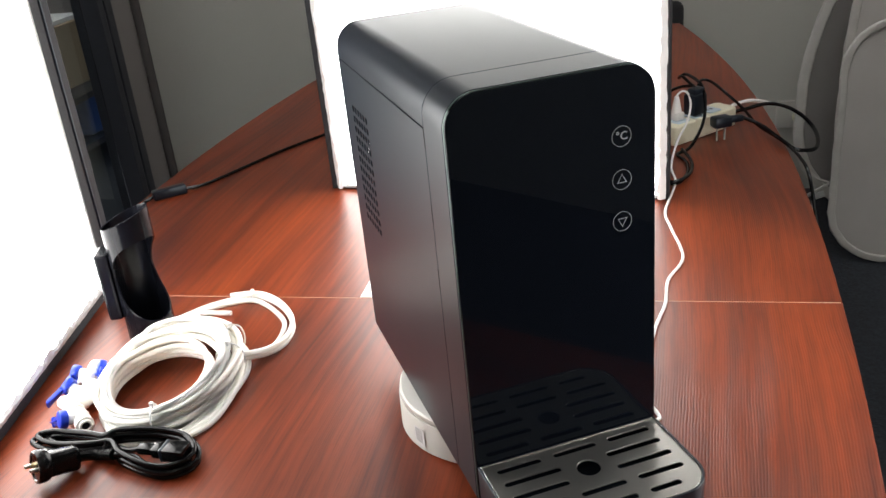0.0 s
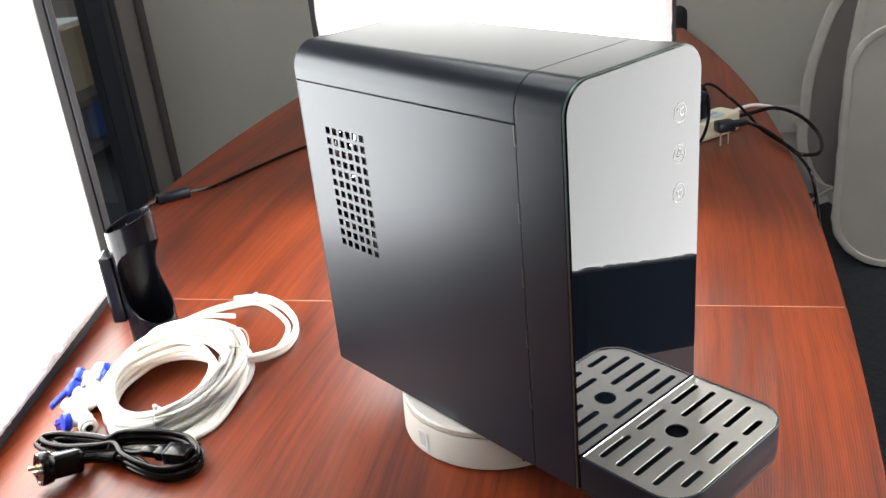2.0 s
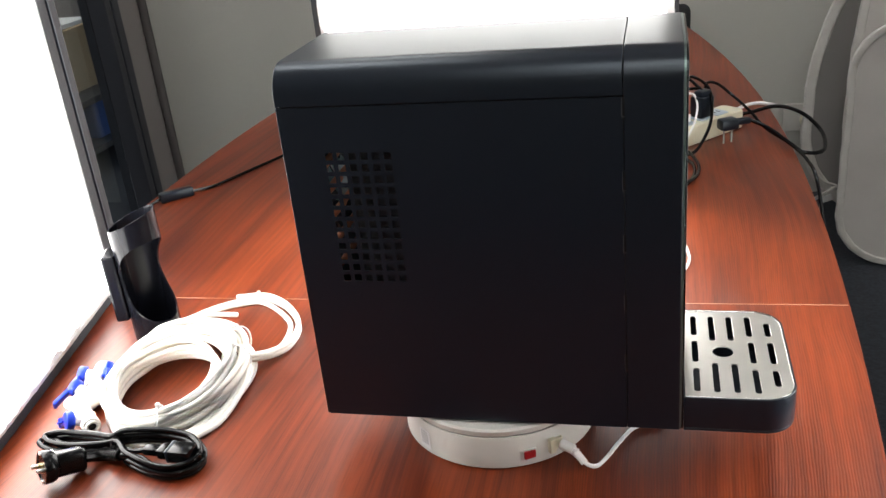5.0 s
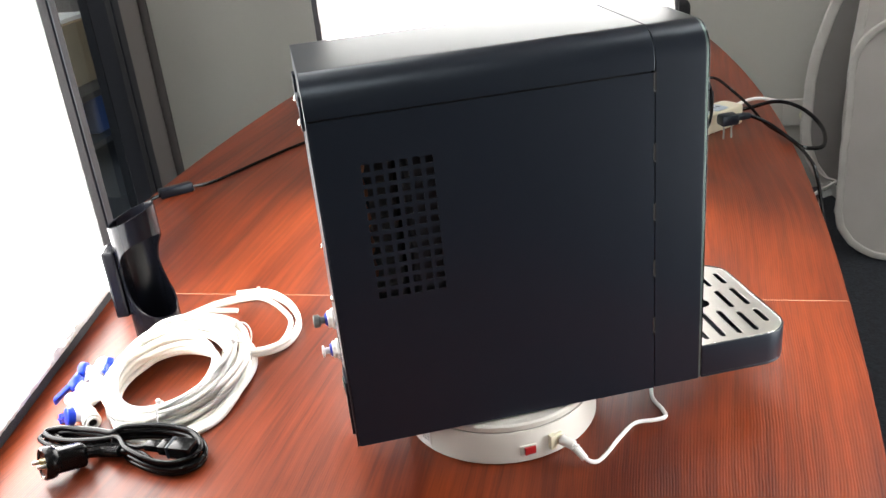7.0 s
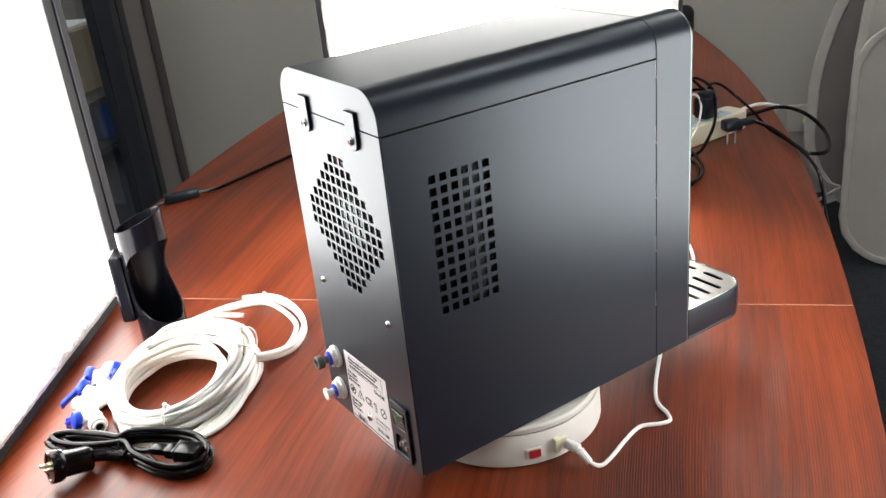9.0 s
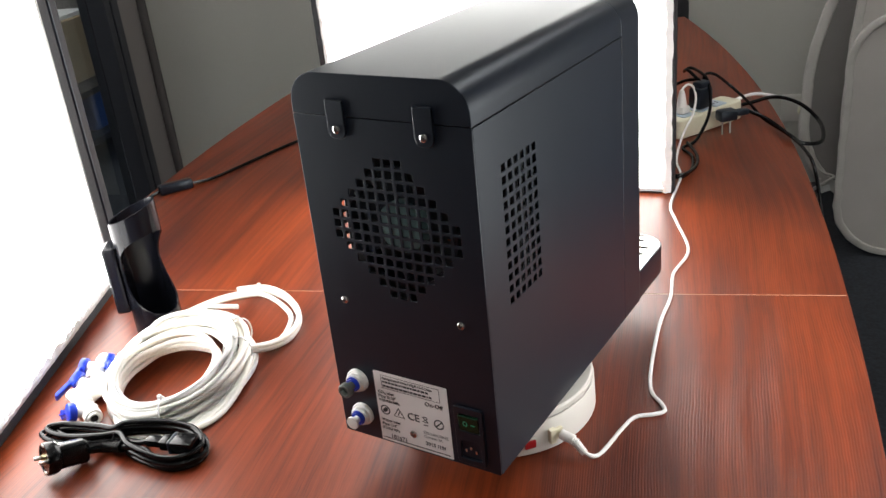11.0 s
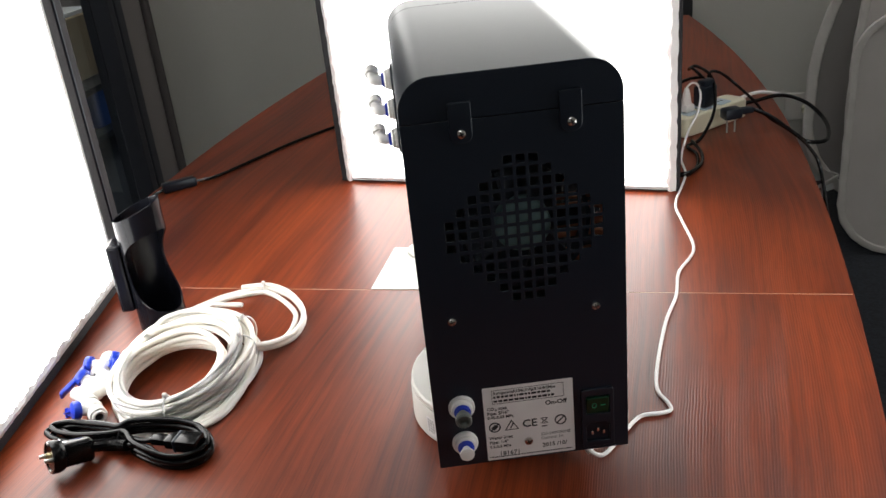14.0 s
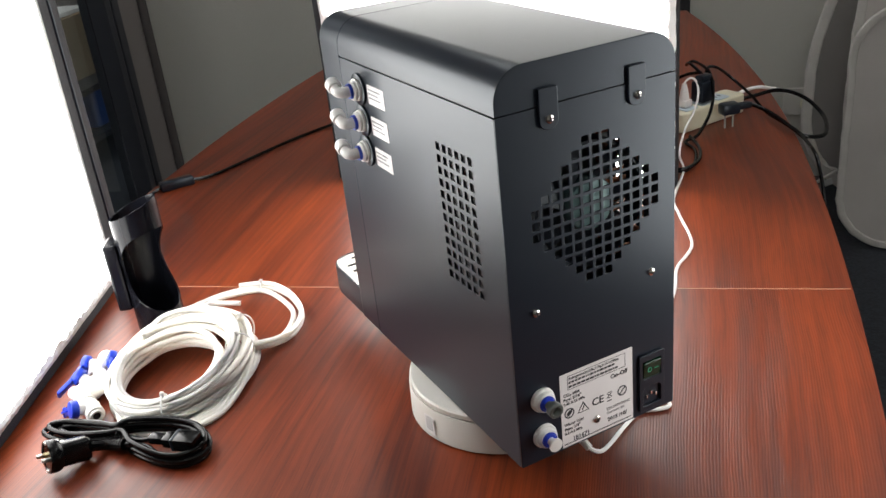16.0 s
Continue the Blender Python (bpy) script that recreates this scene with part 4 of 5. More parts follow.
# ---- things on the table ----
def white_cable():
    c = empty("power_cable", "thin white power cable lying across the table to the turntable", "cable")
    z = 0.0026
    pts = [(0.0945, -0.0970, 0.019), (0.105, -0.1065, 0.010), (0.117, -0.103, z), (0.128, -0.087, z), (0.1425, -0.055, z), (0.158, -0.029, z), (0.180, -0.0215, z), (0.192, -0.014, z), (0.189, 0.0, z), (0.177, 0.028, z), (0.178, 0.085, z),
           (0.190, 0.19, z), (0.206, 0.266, z), (0.212, 0.340, z), (0.237, 0.421, z), (0.222, 0.534, z), (0.2145, 0.609, z), (0.2365, 0.747, z), (0.231, 0.83, 0.006), (0.245, 0.905, 0.03), (0.266, 0.965, 0.052), (0.276, 1.015, 0.074), (0.272, 1.042, 0.092), (0.260, 1.042, 0.099), (0.248, 1.03, 0.092), (0.245, 1.022, 0.082)]
    part("lead", hose(smooth_path(pts, 8), 0.0024, 8), M_CABLE_W, c, smooth=True)
    part("plug", rod((0.0785, -0.0895, 0.0205), (0.0935, -0.0965, 0.018), 0.0058, 0.001), M_CABLE_W, c, "white barrel plug", smooth=True)
    part("strain_relief", hose([Vector((0.0925, -0.096, 0.0182)), Vector((0.099, -0.1022, 0.0145)), Vector((0.1055, -0.1068, 0.009))], 0.0042, 10), M_CABLE_W, c, smooth=True)
    p, q = Vector((0.0945, -0.0978, 0.0170)), Vector((0.1045, -0.1060, 0.0100))
    for k in range(4):
        part("rib", rod(p.lerp(q, k / 4), p.lerp(q, k / 4 + 0.13), 0.0054 - 0.0004 * k, 0.0006, 14), M_CABLE_W, c, smooth=True)
    ad = part("adapter", shift(join(box(-0.012, 0.012, -0.013, 0.013, 0.0455, 0.062, 0.003), lathe([(0, 0.060), (0.0115, 0.060), (0.0075, 0.084), (0.0045, 0.096), (0, 0.096)], 20)), pose(0.247, 1.013, 0, 0, 0, 46)), M_CABLE_W, c, "white plug-in adapter", smooth=True)


def tubing_coil():
    c = empty("tubing_coil", "coil of milky white plastic tubing tied in a ring", "tubing")
    r = 0.0039
    # the turns share the near side of the ring and fan out on the far side; spread runs from the tightest to the widest turn
    spread = (0.85, 0.95, 1.0, 0.9, 0.75, 1.0, 0.9, 0.6, 0.2, 0.95, 0.8, 1.0, 0.5, 0.12, 0.7, 0.9, 0.4, 0.85, 0.05, 0.65, 0.95, 0.3, 0.8, 0.5, 0.1, 0.7, 0.35, 0.55)
    rnd = random.Random(4)
    turns = []
    for k, f in enumerate(spread):
        q = k / (len(spread) - 1)
        turns.append((-0.444 + 0.006 * f + rnd.uniform(-0.003, 0.003), -0.012 + 0.036 * f + rnd.uniform(-0.004, 0.004), 0.060 + 0.030 * f + rnd.uniform(-0.002, 0.002),
                      0.060 + 0.058 * f + rnd.uniform(-0.003, 0.003), 0.004 + 0.040 * q, 0.004 + 0.010 * q + rnd.uniform(-0.002, 0.002)))
    n = 24
    pts = []
    for i in range((len(turns) - 1) * n + 1):
        k, f = divmod(i / n, 1.0)
        k = min(int(k), len(turns) - 2)
        f = f * f * (3 - 2 * f)
        x, y, rx, ry, zz, lean = [p + (q - p) * f for p, q in zip(turns[k], turns[k + 1])]
        a = 2 * math.pi * i / n + 2.6
        pts.append(Vector((x + rx * math.cos(a) + 0.0025 * math.sin(2 * a + k), y + ry * math.sin(a) + 0.0025 * math.sin(3 * a + 2 * k), max(r, zz + lean * math.sin(a)))))
    part("tube", hose(smooth_path(pts, 3), r, 10, hollow=0.0022), M_TUBE, c, smooth=True)
    # strands that splay out on the near side
    for k in range(4):
        d = 0.0062 * k
        part("tube", hose(smooth_path([(-0.352 - d * 0.4, 0.05, 0.020), (-0.344 - d * 0.7, 0.0, 0.012), (-0.349 - d * 0.8, -0.052 + d * 0.5, 0.0045 + 0.002 * (k % 2)), (-0.363 - d * 0.5, -0.082 + d, 0.0042), (-0.386, -0.104 + d, 0.0042),
                                       (-0.425, -0.112 + d, 0.0042), (-0.462, -0.102 + d, 0.006), (-0.49, -0.07 + d, 0.012)], 8), r, 10, hollow=0.0022), M_TUBE, c, smooth=True)
    # the loose loop on the far side, two or three strands wide
    z = r
    for k in range(4):
        d, o = 0.0066 * (k % 3), 0.0058 * (k // 3) + 0.001 * (k % 2)
        loop = [(-0.515 + d, 0.11, 0.035), (-0.512 + d, 0.195 - d, 0.010 + o), (-0.488, 0.243 - d, z + o), (-0.446, 0.268 - d, z + o), (-0.418, 0.270 - d, z + o), (-0.371 - d * 0.5, 0.240 - d, z + o), (-0.333 - d, 0.187, z + o),
                (-0.325 - d, 0.135, z + o), (-0.338 - d * 0.6, 0.098, 0.008 + o), (-0.362, 0.07, 0.016 + o)]
        if k == 3:
            loop = loop[3:]
            loop[0] = (-0.468, 0.270, z + 0.003)
        if k == 1:
            loop = loop[:2] + [(-0.487, 0.216, z), (-0.444, 0.214, z + 0.002)]
        part("tube", hose(smooth_path(loop, 8), r, 10, hollow=0.0022), M_TUBE, c, smooth=True)
    for p, s in (((-0.370, 0.052, 0.026), 0.024), ((-0.412, -0.082, 0.022), 0.020), ((-0.386, 0.100, 0.026), 0.024), ((-0.428, 0.266, 0.006), 0.009)):
        p = Vector(p)
        out = (p - Vector((-0.432, 0.02, p.z))).normalized()
        ring = [p + out * 0.8 * s * math.cos(q) + Vector((0, 0, s * math.sin(q))) for q in np.linspace(0, 2 * math.pi, 25)[:-1]]
        tie = part("cable_tie", hose(ring, 0.0011, 6, closed=True), M_FIT, c, "white cable tie")
        part("tie_head", shift(box(-0.0025, 0.0025, -0.0025, 0.0025, -0.0025, 0.005, 0.001), Matrix.Translation(p + Vector((0, 0, s)))), M_FIT, tie)


def power_cord():
    c = empty("mains_cable", "black mains cable folded into a tied bundle on the table", "cable")
    cx, cy = -0.446, -0.124
    r = 0.0033
    n = 40
    for k, (sx0, sx1, w0, w1, dz, slip) in enumerate(((0.112, 0.112, 0.017, 0.040, 0.0, 0.0), (0.100, 0.101, 0.010, 0.033, 0.001, 0.004), (0.116, 0.114, 0.019, 0.041, 0.0065, -0.003), (0.096, 0.104, 0.012, 0.034, 0.0075, 0.002), (0.108, 0.109, 0.016, 0.038, 0.0135, -0.001))):
        pts = []
        for i in range(n):
            a = 2 * math.pi * i / n
            ca, sa = math.cos(a), math.sin(a)
            x = ca * (sx1 if ca > 0 else sx0)
            pinch = 0.20 + 0.80 * min(1.0, abs(ca) * 1.2) ** 0.9
            y = (w1 if ca > 0 else w0) * sa * pinch * 1.2
            tilt = -0.014 * max(0.0, x / 0.11) + (slip + 0.008) * max(0.0, -ca)
            zz = r + dz + 0.005 * (1 - min(1, abs(ca) * 1.6)) * (0.4 + 0.6 * k / 4) + (0.006 if sa > 0 and ca > 0 else 0.0) * abs(sa)
            pts.append(Vector((cx + x, cy + y + tilt, zz)))
        part("lead", hose(smooth_path(pts, 3, True), r, 10, closed=True), M_CABLE_B, c, smooth=True)
    ring = [Vector((cx - 0.006, cy - 0.001 + 0.012 * math.cos(q), 0.0125 + 0.0115 * math.sin(q))) for q in np.linspace(0, 2 * math.pi, 21)[:-1]]
    part("tie", hose(ring, 0.0011, 6, closed=True), M_CABLE_B, c, "black wire tie")
    # earthed plug: round face with two pins and an earth clip, a waisted grip and a ribbed sleeve
    P = pose(-0.495, -0.176, 0.0235, 12, -14, 232) @ Matrix.Scale(1.04, 4)
    X = Matrix.Rotation(radians(90), 4, "Y")
    face = lathe([(0, -0.015), (0.013, -0.015), (0.0175, -0.011), (0.0188, -0.006), (0.0188, 0.0), (0.0178, 0.0018), (0.0150, 0.0018), (0.0145, 0.0008), (0, 0.0008)], 36)
    grip = box(-0.046, -0.008, -0.0115, 0.0115, -0.0135, 0.0135, 0.006, 3)
    plug = part("plug", shift(join(shift(face, Matrix.Translation((0.016, 0, 0)) @ X), shift(grip, Matrix.Translation((0.016, 0, 0)))), P), M_CABLE_B, c, "black earthed mains plug", smooth=True)
    for y in (-0.0095, 0.0095):
        part("pin", shift(rod((0.0165, y, 0), (0.0255, y, 0), 0.0023, 0.0008), P), M_STEEL, plug, "steel contact pin", smooth=True)
    for z0, z1 in ((-0.0175, -0.0145), (0.0145, 0.0175)):
        part("earth_clip", shift(box(0.004, 0.0185, -0.0035, 0.0035, z0, z1, 0.0006), P), M_STEEL, plug, "steel earth clip")
    part("earth_socket", shift(join(box(0.0166, 0.0195, -0.0048, 0.0048, 0.0032, 0.0046), box(0.0166, 0.0195, -0.0048, 0.0048, -0.0046, -0.0032), box(0.0166, 0.0195, -0.0048, -0.0034, -0.0032, 0.0032), box(0.0166, 0.0195, 0.0034, 0.0048, -0.0032, 0.0032)), P), M_BRASS, plug, "brass earth contact")
    part("screw", shift(rod((0.000, 0.0, 0.0132), (0.000, 0.0, 0.0142), 0.0026), P), M_STEEL, plug)
    sleeve = smooth_path([P @ Vector((-0.028, 0, 0)), P @ Vector((-0.052, 0.002, -0.003)), (-0.432, -0.1465, 0.017), (-0.412, -0.144, 0.0145)], 8)
    part("sleeve", hose(sleeve[:16], 0.0062, 10), M_CABLE_B, plug, smooth=True)
    for p, q in zip(sleeve[6:16], sleeve[7:17]):
        part("rib", rod(p, p + (q - p) * 0.5, 0.0072, 0.0006, 12), M_CABLE_B, plug)
    part("lead", hose(sleeve[14:] + smooth_path([(-0.405, -0.1455, 0.014), (-0.38, -0.158, 0.0105), (-0.35, -0.163, 0.0105), (-0.338, -0.145, 0.0105)], 8), r, 10), M_CABLE_B, c, smooth=True)
    # appliance connector at the other end
    Q = pose(-0.372, -0.1375, 0.0195, 0, 0, -3)
    con = part("connector", shift(join(box(0.002, 0.030, -0.0115, 0.0115, -0.008, 0.008, 0.002), box(-0.014, 0.002, -0.0095, 0.0095, -0.0065, 0.0065, 0.003), box(-0.034, -0.014, -0.0065, 0.0065, -0.005, 0.005, 0.0025)), Q), M_CABLE_B, c, "black appliance connector", smooth=True)
    part("band", shift(box(-0.0012, 0.0042, -0.0118, 0.0118, -0.0083, 0.0083, 0.002), Q), M_BLACK, con)
    part("lead", hose(smooth_path([Q @ Vector((-0.03, 0, 0)), Q @ Vector((-0.05, 0.0, -0.004)), (-0.455, -0.126, 0.016)], 6), r, 8), M_CABLE_B, c, smooth=True)


def valve(m, roll, tail):
    """A small white push-fit tap that lies on its side: its stem points sideways and carries a blue cap with a long lever."""
    v = empty("ball_valve", "small white push-fit valve with a bright blue lever", "valve", m @ Matrix.Translation((0, 0, 0.0122)) @ Matrix.Rotation(radians(roll), 4, "X") @ Matrix.Scale(1.28, 4), "loose pipe fittings")
    part("body", join(rod((-0.016, 0, 0), (0.016, 0, 0), 0.0072, 0.001), lathe([(0, -0.008), (0.005, -0.008), (0.0085, -0.004), (0.0095, 0), (0.0085, 0.004), (0.005, 0.008), (0, 0.008)], 24)), M_FIT, v, smooth=True)
    for s in (-1, 1):
        nut = part("nut", rod((0.0095 * s, 0, 0), (0.0185 * s, 0, 0), 0.0090, 0.0014), M_FIT, v, smooth=True)
        part("ring", shift(lathe([(0.0040, 0), (0.0066, 0), (0.0066, 0.0022), (0.0060, 0.0028), (0.0046, 0.0028), (0.0040, 0.0018), (0.0040, 0)], 20), Matrix.Translation((0.0185 * s, 0, 0)) @ Matrix.Rotation(radians(90 * s), 4, "Y")), M_FIT, nut, smooth=True)
        part("bore", rod((0.0186 * s, 0, 0), (0.0190 * s, 0, 0), 0.0042), M_GAP, nut)
    part("stem", cyl(0.0062, 0.004, 0.0135, 0.0008), M_FIT, v, smooth=True)
    lev = part("lever", cyl(0.0092, 0.0125, 0.0205, 0.0015, 28), M_BLUE, v, "bright blue cap and lever", smooth=True)
    part("tail", shift(join(box(0.006, 0.026, -0.0042, 0.0042, 0.0165, 0.0192, 0.0008), box(0.006, 0.0255, -0.0009, 0.0009, 0.0188, 0.0222, 0.0005), box(0.0235, 0.0285, -0.0052, 0.0052, 0.0165, 0.0200, 0.001)), pose(0, 0, 0, 0, 0, tail)), M_BLUE, lev, smooth=True)
    return v


def elbow_fitting(m):
    v = empty("elbow_fitting", "small white push-fit elbow with a blue collar", "pipe fitting", m @ Matrix.Scale(1.15, 4), "loose pipe fittings")
    part("body", hose(smooth_path([(0.018, 0, 0.0092), (0.006, 0, 0.0092), (0.001, 0.002, 0.0095), (0, 0.008, 0.01), (0, 0.018, 0.01)], 5), 0.0075, 14, hollow=0.0045), M_FIT, v, smooth=True)
    part("nut", join(rod((0.009, 0, 0.0092), (0.0185, 0, 0.0092), 0.0092, 0.001), ), M_FIT, v, smooth=True)
    part("collar", rod((0.0185, 0, 0.0092), (0.0225, 0, 0.0092), 0.0082, 0.001), M_BLUE, v, "blue collar", smooth=True)
    return v


def holder():
    """A black tube with a large curved opening in its flank, on a bracket."""
    x, y, R, H = -0.553, 0.168, 0.0352, 0.188
    h = empty("tube_holder", "upright glossy black plastic tube with a curved cut-out in its side", "holder", pose(x, y, 0, 0, 0, HOLDER_TURN))
    n, t = 144, 0.0025
    half = radians(103)
    def gap(a):
        q = abs((a + math.pi) % (2 * math.pi) - math.pi) / half
        return 0.0 if q >= 1 else math.sqrt(1 - q * q)
    mid = 0.102
    bm = bmesh.new()
    def shell(lo, hi, rows):
        g = []
        for r in (R, R - t):
            s = []
            for j in range(rows + 1):
                s.append([bm.verts.new((r * math.cos(2 * math.pi * i / n), r * math.sin(2 * math.pi * i / n), lo(2 * math.pi * i / n) * (1 - j / rows) + hi(2 * math.pi * i / n) * j / rows)) for i in range(n)])
            g.append(s)
        for s in g:
            for j in range(rows):
                for i in range(n):
                    bm.faces.new((s[j][i], s[j][(i + 1) % n], s[j + 1][(i + 1) % n], s[j + 1][i]))
        for j in (0, rows):
            for i in range(n):
                k = (i + 1) % n
                bm.faces.new((g[0][j][i], g[0][j][k], g[1][j][k], g[1][j][i]))
    shell(lambda a: 0.0, lambda a: mid - (mid - 0.030) * gap(a), 6)
    shell(lambda a: mid + (0.158 - mid) * gap(a), lambda a: H + 0.013 * math.cos(a + radians(HOLDER_TURN - 13)), 4)
    part("tube", bm, M_HOLDER, h, smooth=True)
    part("tube_base", cyl(R - t, 0.0, 0.004), M_HOLDER, h)
    b = shift(box(-0.020, 0.020, 0.0, 0.020, 0.034, 0.140, 0.004), pose(0, 0, 0, 0, 0, 88 - HOLDER_TURN + 20) @ Matrix.Translation((0, R - 0.003, 0)))
    part("bracket", b, M_HOLDER, h, "black mounting bracket")


HOLDER_TURN = -24
M_HOLDER = mat("glossy_black_plastic", (0.0045, 0.005, 0.0075), 0.2, noise_scale=30, rvar=0.01, spec=0.15)


def power_strip():
    m = pose(0.291, 1.053, 0, 0, 0, 46)
    s = empty("power_strip", "cream plastic power strip with plugs in it", "power strip", m)
    part("body", shift(plate(round_rect(-0.1, 0.1, -0.03, 0.03, 0.012, 5), thick=0.042, bevel=0.004), Matrix.Translation((0, 0, 0.001))), M_CREAM, s, smooth=True)
    for x in (-0.06, -0.01, 0.04):
        so = part("socket", shift(plate(round_rect(x - 0.018, x + 0.018, -0.02, 0.02, 0.004, 3), thick=0.002), Matrix.Translation((0, 0, 0.0428))), mat("pale_blue_plastic", (0.5, 0.58, 0.66), 0.4), s)
        for q in (-0.006, 0.006):
            part("hole", shift(box(x + q - 0.0015, x + q + 0.0015, -0.005, 0.005, 0.0449, 0.0452), Matrix.Identity(4)), M_GAP, so)
    part("mains_lead", hose(smooth_path([(0.1, 0, 0.02), (0.13, 0.01, 0.03), (0.19, 0.0, 0.03), (0.24, -0.05, 0.012)], 6), 0.004, 8), M_CABLE_W, s, smooth=True)
    part("plug", shift(join(box(-0.026, 0.016, -0.017, 0.017, 0.0455, 0.092, 0.006), box(-0.02, 0.012, -0.012, 0.012, 0.088, 0.104, 0.005)), Matrix.Translation((0.0, 0.0, 0))), M_BLACK, s, "black plug-in adapter", smooth=True)
    leads = (((0.288, 1.05, 0.10), (0.262, 1.09, 0.118), (0.256, 1.13, 0.105), (0.272, 1.13, 0.112), (0.30, 1.07, 0.104), (0.306, 1.02, 0.075), (0.298, 0.97, 0.045), (0.272, 0.925, 0.012), (0.246, 0.905, 0.0045),
              (0.261, 0.86, 0.0045), (0.262, 0.805, 0.0045), (0.252, 0.762, 0.0045), (0.236, 0.738, 0.0045), (0.216, 0.748, 0.0045), (0.20, 0.80, 0.0045)),
             ((0.16, 1.16, 0.005), (0.21, 1.12, 0.06), (0.25, 1.10, 0.09), (0.285, 1.08, 0.10)),
             ((0.255, 0.915, 0.012), (0.270, 0.85, 0.010), (0.268, 0.79, 0.010), (0.252, 0.748, 0.011), (0.228, 0.73, 0.011), (0.20, 0.76, 0.008)))
    for w in leads:
        part("lead", hose(smooth_path([m.inverted() @ Vector(p) for p in w], 8), 0.0034, 8), M_CABLE_B, s, smooth=True)


def loose_plug():
    c = empty("black_lead", "black mains lead with a moulded plug lying beside the power strip", "cable")
    P = pose(0.338, 1.0, 0.03, 0, 0, 25)
    plug = part("plug", shift(join(box(-0.02, 0.02, -0.015, 0.015, -0.0, 0.024, 0.006), box(0.018, 0.05, -0.008, 0.008, 0.006, 0.02, 0.004)), P), M_BLACK, c, "black moulded plug", smooth=True)
    for x in (-0.009, 0.009):
        part("pin", shift(box(x - 0.0018, x + 0.0018, -0.001, 0.001, -0.03, 0.0, 0.0003), P), M_CLEAR, plug)
    e = P @ Vector((0.05, 0, 0.013))
    pts = [e, (0.42, 1.0, 0.03), (0.458, 0.945, 0.012), (0.478, 0.91, 0.006), (0.52, 0.94, 0.0), (0.53, 1.03, 0.01), (0.50, 1.1, 0.03), (0.455, 1.16, 0.03), (0.40, 1.17, 0.015), (0.33, 1.16, 0.006), (0.27, 1.2, 0.004)]
    part("lead", hose(smooth_path(pts, 8), 0.0042, 8), M_CABLE_B, c, smooth=True)
    pts = [(0.292, 1.06, 0.095), (0.300, 1.10, 0.105), (0.322, 1.10, 0.102), (0.352, 1.06, 0.085), (0.388, 1.06, 0.05), (0.42, 1.06, 0.012), (0.456, 0.96, 0.009), (0.478, 0.87, 0.004), (0.488, 0.8, -0.02), (0.505, 0.75, -0.15), (0.53, 0.72, -0.4), (0.6, 0.75, -0.74)]
    c2 = empty("black_lead", "thin black lead hanging over the table edge", "cable")
    part("lead", hose(smooth_path(pts, 8), 0.0032, 8), M_CABLE_B, c2, smooth=True)


def inline_switch():
    c = empty("inline_switch", "black inline switch on a black cable lying on the table", "cable switch")
    m = pose(-0.808, 0.726, 0, 0, 0, 42)
    part("housing", shift(box(-0.036, 0.036, -0.012, 0.012, 0.0, 0.02, 0.004), m), M_BLACK, c, smooth=True)
    pts = [m @ Vector((0.034, 0, 0.008)), (-0.75, 0.79, 0.004), (-0.7, 0.9, 0.004), (-0.645, 1.02, 0.004), (-0.56, 1.15, 0.004), (-0.45, 1.25, 0.004), (-0.3, 1.27, 0.004)]
    part("lead", hose(smooth_path(pts, 8), 0.0034, 8), M_CABLE_B, c, smooth=True)
    part("lead", hose(smooth_path([m @ Vector((-0.034, 0, 0.008)), (-0.845, 0.66, 0.004), (-0.83, 0.55, 0.004), (-0.78, 0.4, 0.004)], 8), 0.0034, 8), M_CABLE_B, c, smooth=True)


def paper():
    p = part("paper", shift(box(0, 0.21, 0, 0.15, 0.0003, 0.0012), pose(-0.2555, 0.2795, 0, 0, 0, 0)), M_PAPER)
    tagged(p, "white sheet of paper lying on the table", "paper")


def round_lid():
    c = part("round_lid", shift(lathe([(0, 0), (0.034, 0), (0.035, 0.001), (0.0345, 0.004), (0.032, 0.0055), (0, 0.006)], 48), pose(-0.194, 0.418, 0.0013)), M_WHITE, smooth=True)
    tagged(c, "flat round white plastic lid lying on the paper", "lid")


def wall_outlet():
    o = empty("wall_outlet", "white wall socket plate with a white plug in it", "wall socket", pose(0.74, YB, -0.45))
    part("plate", shift(plate(round_rect(-0.06, 0.06, -0.045, 0.06, 0.005, 3), thick=0.009, bevel=0.002), face_front(0)), M_WHITE, o)
    part("plug", shift(join(cyl(0.022, 0.009, 0.04, 0.004), box(-0.008, 0.008, -0.045, 0.0, 0.012, 0.034, 0.003)), face_front(0) @ Matrix.Translation((0.02, 0, 0))), M_CREAM, o, smooth=True)


